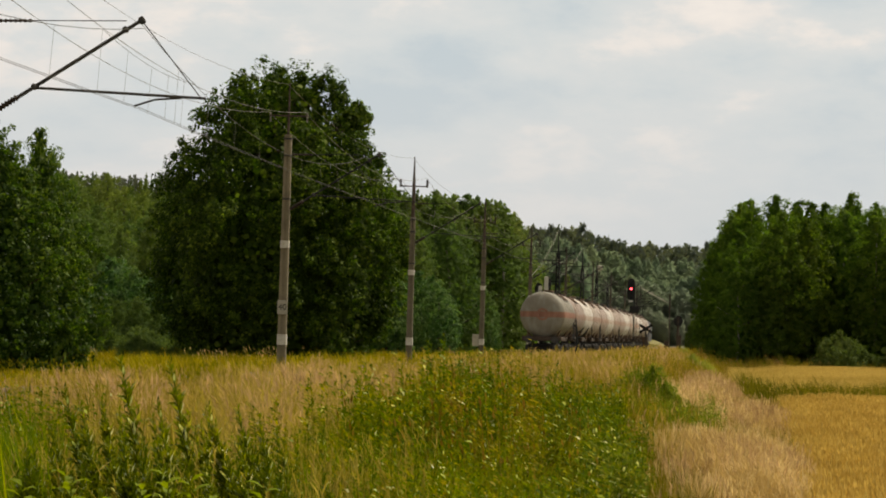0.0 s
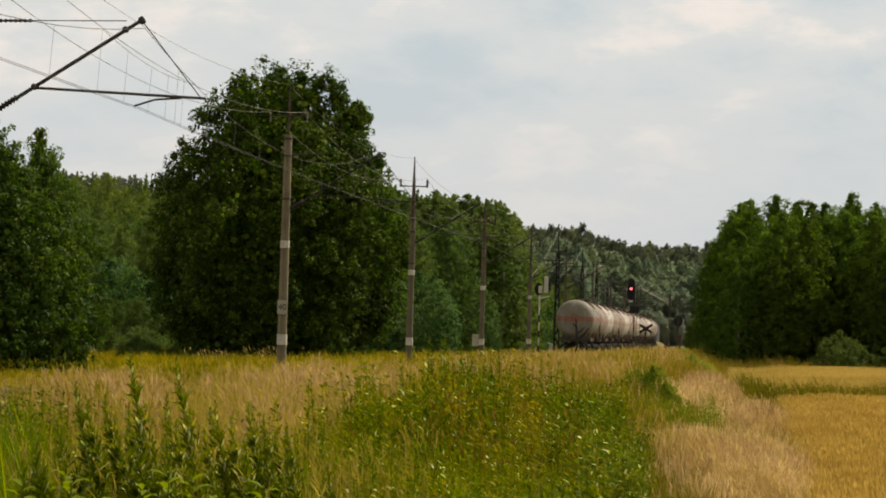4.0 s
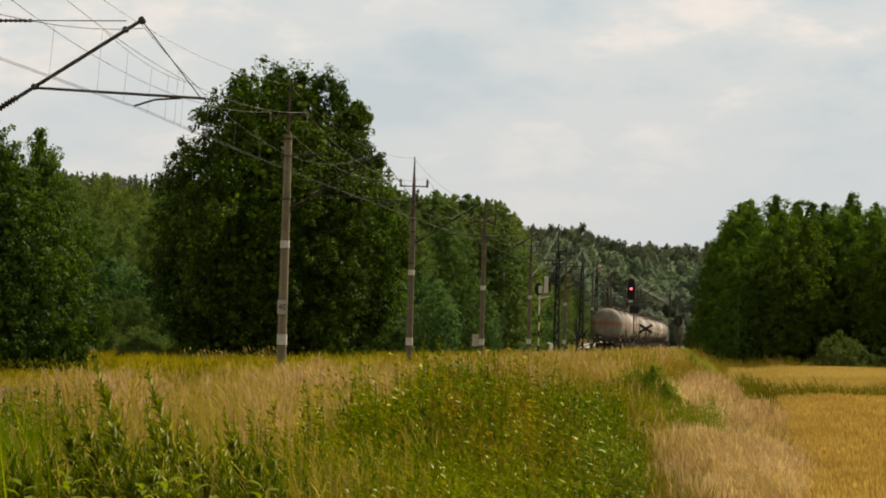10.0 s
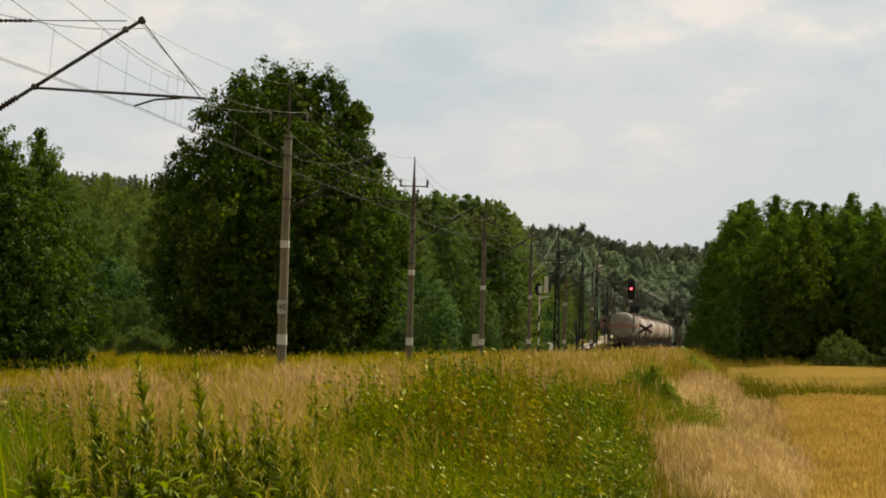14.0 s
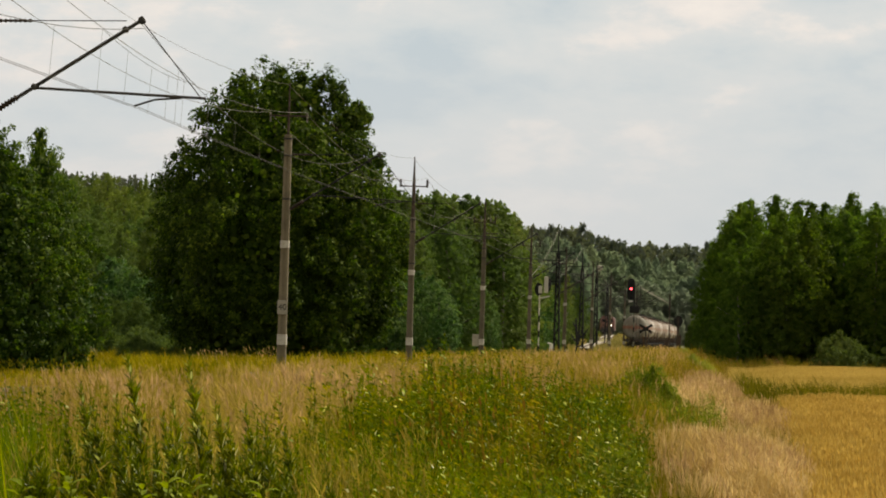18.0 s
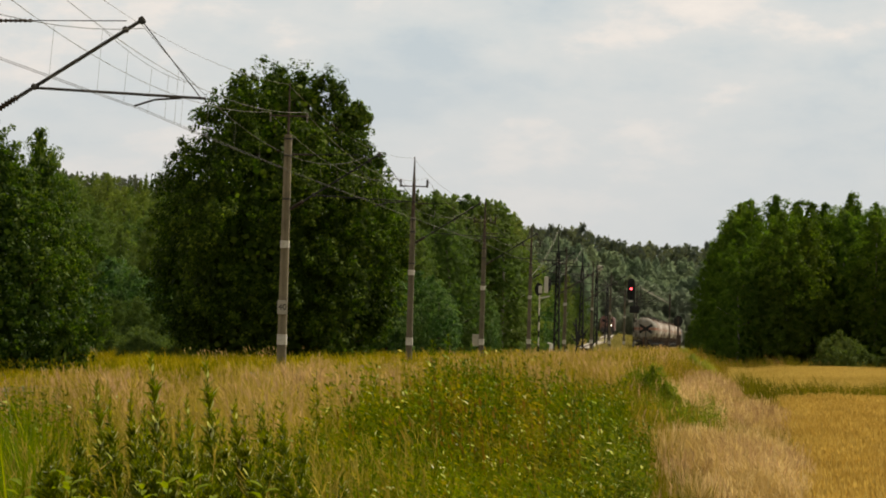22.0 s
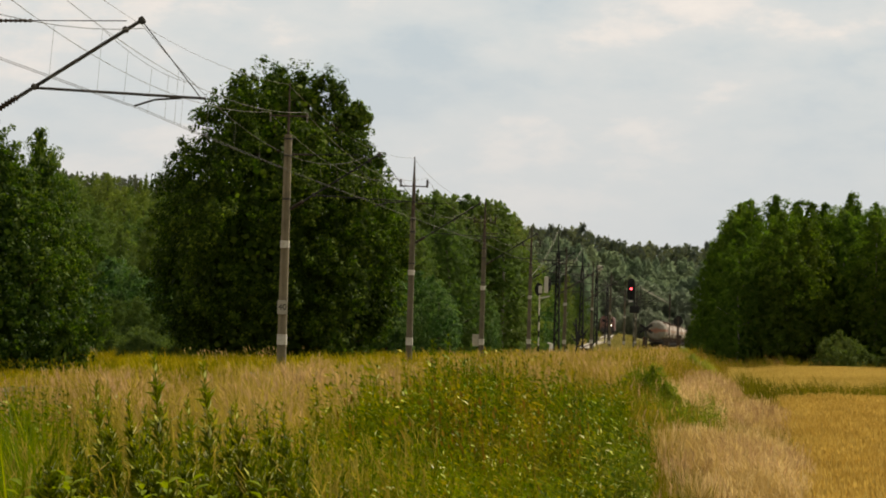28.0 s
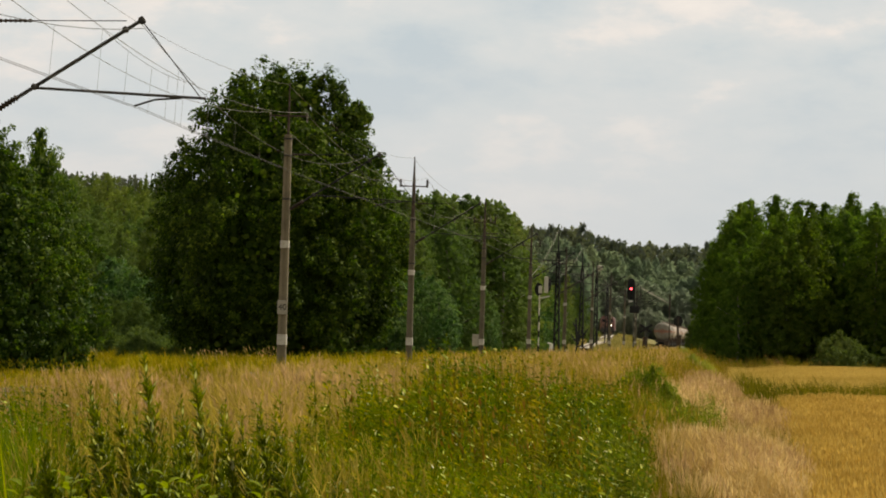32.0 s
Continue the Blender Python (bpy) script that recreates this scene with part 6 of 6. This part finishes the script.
# the green weed bank, in clumps that sway
sway_things = []
for k in range(17):
    cx, cy = -2.98 + 0.155 * k + rg.uniform(-0.1, 0.1), 29 + 1.4 * ((k * 5) % 9) + rg.uniform(-0.6, 0.6)
    if k > 13:
        cx, cy = -1.15 + 0.05 * (k - 14), 29.5 + 2.0 * (k - 14)
    n = 300
    bx, by, bh = np.clip(rg.normal(0, 0.36, 14), -0.5, 0.5 if k < 10 else 0.12), rg.normal(0, 2.0, 14), rg.uniform(0.66, 1.20, 14)
    own = rg.integers(0, 14, n)
    X, Y = bx[own] + rg.normal(0, 0.055, n), by[own] + rg.normal(0, 0.16, n)
    zc = float(ground_z(cx, cy))
    tall = 1.09 + 0.08 * math.sin(k * 2.1)
    s, lv, top = leafy(rg, X, Y, tall * bh[own] * (1.0 - 0.16 * max(0.0, cx + 2.2)), 24, 0.105, 0.030, 0.55, 0.25, 0.0)
    look_of = ("yellowing", M_WEED_YELLOW) if k in (4, 9) else ("grey-green", M_WEED_BLUE) if k in (8, 11, 13, 15) else ("green", M_WEED)
    c = stuff("weed_clump", "dense %s flowering weeds swaying in the wind" % look_of[0], "weeds", [lv], look_of[1])
    stalks(c, s)
    c.location = (cx, cy, zc)
    sway_things.append((c, k * 0.23, 0.35))
X, Y = strip(4200, 20, 40, lambda y: (-0.22 * y - 0.3 + 4.0 * smooth_step(27, 32, y), -0.80 - 0.010 * y), 1.0)
X, Y = X[X / Y > -0.190], Y[X / Y > -0.190]
s, lv, top = leafy(rg, X, Y, 0.74 + 0.16 * np.sin(X * 7 + 1.3 * Y) * np.sin(5 * X - 0.9 * Y), 20, 0.088, 0.019, 0.6, 0.3)
stalks(stuff("weed_bank", "green leafy weeds covering the near verge", "weeds", [lv], M_WEED), s)
X, Y = strip(10000, 17, 44, lambda y: (-0.225 * y - 0.3 + 4.0 * smooth_step(27, 33, y), -0.45 + 0 * y), 0.9)
V, F, tip, bend = blades(rg, X, Y, 0.66 + 0.30 * smooth_step(26, 31, Y) * smooth_step(-3.9, -3.2, X) * (1 - smooth_step(-2.2, -0.8, X)), 0.010)
stuff("green_grass", "long green grass between the weeds", "grass", [(V, F)], M_GREEN)
for k, (cx, cy) in enumerate(((-5.15, 25.5), (-4.75, 24.2), (-5.5, 27.0))):
    n = 130
    sx, sy = rg.normal(0, 0.22, n), rg.normal(0, 1.2, n)
    s, lv, _ = leafy(rg, sx, sy, 1.02, 18, 0.085, 0.03, 0.5, 0.3, 0.0)
    c = stuff("weed_clump", "dense dark green weeds swaying in the wind", "weeds", [lv], M_WEED)
    stalks(c, s)
    c.location = (cx, cy, float(ground_z(cx, cy)))
    sway_things.append((c, k * 0.3, 0.35))
# yellow and white flower heads among them
sel = rg.choice(len(top), 420, replace=False)
Vp, Fp = plumes(rg, top[sel], np.tile([[-0.2, 0, 0.4]], (420, 1)), 0.030, 0.014)
stuff("yellow_flowers", "small yellow flower heads among the weeds", "flowers", [(Vp, Fp)], M_YELLOW_BLOOM)


X, Y = np.concatenate([-0.42 + rg.normal(0, 0.11, 46), -1.05 + rg.normal(0, 0.38, 150)]), np.concatenate([64 + rg.normal(0, 0.3, 46), 62.5 + rg.normal(0, 2.4, 150)])
s, lv, _ = leafy(rg, X, Y, np.where(np.arange(196) < 46, 1.05, 0.70), 18, 0.10, 0.03, 0.6, 0.3)
stalks(stuff("verge_weeds", "olive green leafy weeds standing in the dry grass", "weeds", [lv], M_SHRUB), s)
# brown dock spikes standing out of the bank
X, Y = rg.uniform(-2.9, -0.9, 110), rg.uniform(27, 40, 110)
VS, FS = [], []
for k in range(9):
    V, F, tip, bend = blades(rg, X + rg.normal(0, 0.025, len(X)), Y + rg.normal(0, 0.05, len(X)), 1.14 - 0.20 * smooth_step(-2.0, -0.8, X), 0.012, (-0.1, 0.0), 0.05, True)
    Vp, Fp = plumes(rg, tip - bend * 0.12 * k - np.array([0, 0, 0.045]) * k, bend, 0.07, 0.02)
    VS.append((Vp, Fp))
    if k < 2:
        VS.append((V, F))
stuff("dock_spikes", "red-brown dock seed spikes among the weeds", "weeds", VS, M_DOCK)
# goldenrod patches far along the verge
VS = []
for k in range(80):
    gx, gy = rg.uniform(-10.6, -2.5), rg.uniform(80, 190)
    if k < 12:
        gy = rg.uniform(60, 85)
        gx = rg.uniform(-0.205 * gy, -0.14 * gy)
        gx = max(gx, -11.0)
    elif k > 68:
        gy = rg.uniform(88, 150)
        gx = min(rg.uniform(-0.205, -0.11) * gy, -16.0)
    X, Y = gx + rg.normal(0, 0.45, 130), gy + rg.normal(0, 2.2, 130)
    V, F, tip, bend = blades(rg, X, Y, (0.62 if k > 68 else 0.74) + 0.08 * math.sin(k), 0.016, (-0.05, 0), 0.15, True)
    Vp, Fp = plumes(rg, tip, bend, 0.09, 0.035)
    VS.append((Vp, Fp))
stuff("goldenrod", "patches of yellow goldenrod on the verge", "flowers", VS, M_GOLDENROD)


# a patch of lush grass at the left
X, Y = rg.uniform(-2.7, -0.85, 1500), rg.uniform(21, 28, 1500)
V, F, tip, bend = blades(rg, X, Y, 0.86, 0.011, (-0.35, 0.0), 0.22)
stuff("lush_grass", "bright green lush grass bent by the wind", "grass", [(V, F)], M_LUSH)
X, Y = rg.uniform(-4.9, -3.15, 4200), rg.uniform(16.3, 23, 4200)
X, Y = X[X / Y < -0.186], Y[X / Y < -0.186]
V, F, tip, bend = blades(rg, X, Y, 1.0, 0.012, (-0.3, 0.0), 0.25)
stuff("lush_grass", "bright green lush grass patch", "grass", [(V, F)], M_LUSH)


# stalky weeds between the tall ones and the bank, green and yellowing
for label, mat, n in (("yellowing stalky weeds before the bank", M_WEED_YELLOW, 170), ("green stalky weeds before the bank", M_WEED, 170)):
    Y = rg.uniform(20.5, 26, n)
    X = rg.uniform(-0.125, -0.062, n) * Y
    s, lv, _ = leafy(rg, X, Y, 0.92 + 0.14 * patches(X, Y, 81, 0.5, 3.0), 22, 0.085, 0.024, 0.6, 0.3)
    stalks(stuff("stalky_weeds", label, "weeds", [lv], mat), s)


# yellowing grass standing among the weeds
X, Y = rg.uniform(-4.4, -1.4, 3600), rg.uniform(17.0, 27, 3600)
keep = (patches(X, Y, 41, 0.8, 5.0) > 0.15) & (X / Y < -0.078)
X, Y = X[keep], Y[keep]
stuff("weed_grass", "yellowing grass stalks among the weeds", "grass", feathers(X, Y, 0.86 + 0.15 * patches(X, Y, 42, 0.6, 4), 0.11, 0.007, 0.12), M_YELLOWING)


def tall_weed(h, seed, leaves):
    """A stem with short side shoots, all set with upward narrow leaves. Origin at its foot."""
    rng = np.random.default_rng(seed)
    w = new("tall_weed")
    tagged(w, "tall leafy green weed bending in the wind", "weed", "tall weeds in the foreground")
    bend = lambda u: Vector((-0.05 * h * u * u, 0.02 * h * u * u, h * u))
    bm = tube(bmesh.new(), [bend(u) for u in (-0.03, 0.3, 0.6, 0.85, 1.0)], [0.008, 0.007, 0.005, 0.004, 0.002], 5)
    P, D, L = [], [], []
    for k in range(leaves):
        u = 0.25 + 0.75 * (k + rng.random()) / leaves
        a = 2.4 * k + rng.normal(0, 0.3)
        P.append(bend(u)); D.append((math.cos(a) - 0.35, math.sin(a), 1.0 + 1.6 * u * u + rng.normal(0, 0.65))); L.append(0.125 * (1.15 - 0.75 * u) * rng.uniform(0.7, 1.2))
    for j in range(13):
        u0 = 0.34 + 0.042 * j + rng.normal(0, 0.02)
        a = 2.1 * j + rng.normal(0, 0.4)
        ln = (0.34 - 0.020 * j) * rng.uniform(0.6, 1.25)
        p0 = bend(min(u0, 0.95))
        p1 = p0 + Vector((math.cos(a) * 0.22, math.sin(a) * 0.22, 0.97)) * ln
        tube(bm, [p0, p1], [0.004, 0.002], 4)
        for k in range(11):
            v = (k + rng.random()) / 11
            b = 2.4 * k + rng.normal(0, 0.4)
            P.append(p0.lerp(p1, v)); D.append((math.cos(b) - 0.35, math.sin(b), 1.2 + rng.normal(0, 0.5))); L.append(0.080 * (1.15 - 0.5 * v) * rng.uniform(0.7, 1.25))
    part("stem", bm, M_STALK, w)
    P, D, L = np.array([tuple(p) for p in P]), np.array(D), np.array(L)[:, None]
    D /= np.linalg.norm(D, axis=1, keepdims=True)
    s = np.cross(D, rng.normal(0, 1, D.shape) * 0.4 + np.array([0, 0, 1.0]))
    s = s / np.linalg.norm(s, axis=1, keepdims=True) * L * 0.105
    V = np.stack([P, P + D * L * 0.45 + s, P + D * L - np.array([0, 0, 0.15]) * L, P + D * L * 0.45 - s], 1).reshape(-1, 3)
    o = new("foliage", mesh_np("foliage", V, np.arange(len(V)).reshape(-1, 4), M_TALL))
    o.parent = w
    return w


def broad_weed(h, seed):
    """A low plant with broad bright leaves."""
    rng = np.random.default_rng(seed)
    w = new("broadleaf_weed")
    tagged(w, "low weed with broad bright lime-green leaves", "weed", "broadleaf weeds in the foreground")
    part("stem", tube(bmesh.new(), [(0, 0, -0.05), (0.01, 0, h * 0.6), (0, 0.01, h)], [0.008, 0.006, 0.003], 5), M_STALK, w)
    for k in range(18):
        u = 0.5 + 0.5 * k / 17
        a, up = 2.4 * k + rng.normal(0, 0.3), 0.25 + 0.5 * u * rng.random()
        d = Vector((math.cos(a), math.sin(a), up)).normalized()
        sd = Vector((-math.sin(a), math.cos(a), rng.normal(0, 0.2)))
        ln, wd = 0.15 * (1.2 - 0.5 * u) * rng.uniform(0.8, 1.2), 0.026 * (1.2 - 0.4 * u)
        p = Vector((0, 0, h * u))
        bm = bmesh.new()
        mid = [p, p + d * ln * 0.35, p + d * ln * 0.7 - Vector((0, 0, 0.10 * ln)), p + d * ln - Vector((0, 0, 0.32 * ln))]
        ws = (0.15, 1.0, 0.8, 0.05)
        L = [bm.verts.new(m + sd * wd * q + Vector((0, 0, 0.3 * wd * q))) for m, q in zip(mid, ws)]
        C = [bm.verts.new(m) for m in mid]
        R = [bm.verts.new(m - sd * wd * q + Vector((0, 0, 0.3 * wd * q))) for m, q in zip(mid, ws)]
        for j in range(3):
            bm.faces.new((L[j], C[j], C[j + 1], L[j + 1]))
            bm.faces.new((C[j], R[j], R[j + 1], C[j + 1]))
        part("leaf", bm, M_LIME, w)
    return w


lime = broad_weed(0.92, 41)
for i, (x, y, h) in enumerate(((-2.54, 16.2, 0.95), (-2.62, 16.0, 0.90), (-2.46, 16.4, 0.93), (-2.96, 16.1, 0.90), (-2.30, 16.0, 0.86), (-2.16, 16.6, 0.92), (-3.06, 16.5, 0.92), (-2.78, 15.9, 0.84), (-1.95, 16.4, 0.86), (-1.75, 16.8, 0.9), (-3.22, 16.3, 0.88))):
    c = lime if i == 0 else copy_thing(lime, pose(0, 0, 0))
    c.scale = (h / 0.92,) * 3
    c.matrix_world = pose(x, y, float(ground_z(x, y)) - 0.02, 0, 0, 67 * i) @ Matrix.Diagonal((h / 0.92, h / 0.92, h / 0.92, 1))


# spots (x, y) and heights of the tall weeds
TALL = [(-2.83, 18.0, 1.49), (-2.68, 18.2, 1.27), (-2.56, 18.0, 1.47), (-2.44, 18.1, 1.26), (-2.32, 18.4, 1.25), (-3.16, 18.3, 1.31), (-3.08, 18.1, 1.22), (-2.83, 17.6, 1.12), (-2.57, 17.5, 1.16),
        (-2.98, 17.7, 1.08), (-2.30, 18.0, 1.10), (-2.22, 18.4, 1.12), (-2.78, 17.2, 0.98), (-2.66, 17.4, 1.06), (-3.08, 17.3, 0.96), (-2.46, 17.3, 1.0), (-2.10, 18.2, 1.05), (-2.52, 18.6, 1.22),
        (-1.96, 18.6, 1.0), (-3.20, 17.8, 1.05), (-2.92, 17.1, 0.95), (-2.60, 17.0, 0.93), (-2.36, 17.2, 0.97)]
TALL += [(-2.74, 18.3, 1.18), (-2.63, 18.5, 1.2), (-2.92, 18.2, 1.2), (-2.50, 18.2, 1.16), (-2.38, 18.1, 1.18), (-3.02, 18.4, 1.25), (-2.26, 18.6, 1.2), (-2.14, 18.5, 1.16), (-3.25, 18.2, 1.12)]
_r = random.Random(7)
TALL += [(_r.uniform(-0.190, -0.112) * q, q, _r.uniform(0.85, 1.12)) for q in [_r.uniform(16.6, 19.5) for _ in range(40)]]
TALL += [(_r.uniform(-0.165, -0.112) * q, q, _r.uniform(1.0, 1.17)) for q in (18.3, 18.6, 19.0, 19.4, 18.8, 19.8, 20.2, 18.4, 19.2)]
protos = [tall_weed(1.42, 21, 150), tall_weed(1.2, 22, 130), tall_weed(1.05, 23, 110)]
placed = set()
for i, (x, y, h) in enumerate(TALL):
    src = protos[0 if h > 1.25 else 1 if h > 1.08 else 2]
    hh = {0: 1.42, 1: 1.2, 2: 1.05}[0 if h > 1.25 else 1 if h > 1.08 else 2]
    w = copy_thing(src, pose(0, 0, 0)) if src in placed else src
    placed.add(src)
    w.scale = (h / hh,) * 3
    w.location = (x, y, float(ground_z(x, y)) - 0.02)
    sway_things.append((w, 0.09 * i, 1.15))


# ---------------------------------------------------------------- what moves
# lean of the weeds to the side in degrees, second by second
SWAY = [(0, -6.4), (1, -4.7), (2, -3.9), (3, -1.9), (4.5, -7), (6, -11.3), (7, -5), (8, -2.5), (9, -5.6), (10, -10.6), (11, -8.4), (12, -8.1), (13, -4.5), (14, -2.7), (15.5, -6), (17, -5.3), (18, -4.1),
        (19, 0.8), (20, -0.7), (21, -1), (22, -0.8), (23, 0.4), (24, 1), (25, 2), (26.5, 0), (28, -0.8), (29, -1.2), (30, -0.9), (31, -1), (32, -2.5)]


def sway_at(t):
    ts, vs = zip(*SWAY)
    return float(np.interp(t, ts, vs))


def motions():
    for k, w in enumerate(wagons):
        turn = 180 if k % 3 != 1 else 0
        walk(w, [(t, pose(TRACK_X, train_y(k, t), RAIL_Z, 0, 0, turn)) for t in range(0, 33, 4)])
    walk(leading_loco, [(t, pose(TRACK_X, train_y(WAGONS, t) - 8.0, RAIL_Z)) for t in range(0, 33, 4)])
    walk(cloud_bank, [(t, pose(0, 0, 0.34 * t, 0, 0, 0.0122 * t)) for t in range(0, 33, 8)])
    for i, (ob, lag, much) in enumerate(sway_things):
        at, size = ob.location.copy(), ob.scale.copy()
        rows = []
        for k in range(65):
            t = k * 0.5
            a = much * (sway_at(t - 0.4 * lag % 0.5) + 0.9 * math.sin(2.9 * t + 1.7 * i) * (0.4 + 0.08 * abs(sway_at(t))))
            b = much * 0.8 * math.sin(2.1 * t + 2.3 * i)
            rows.append((t, pose(*at, b, a, 0)))
        walk(ob, rows)
        ob.scale = size


motions()
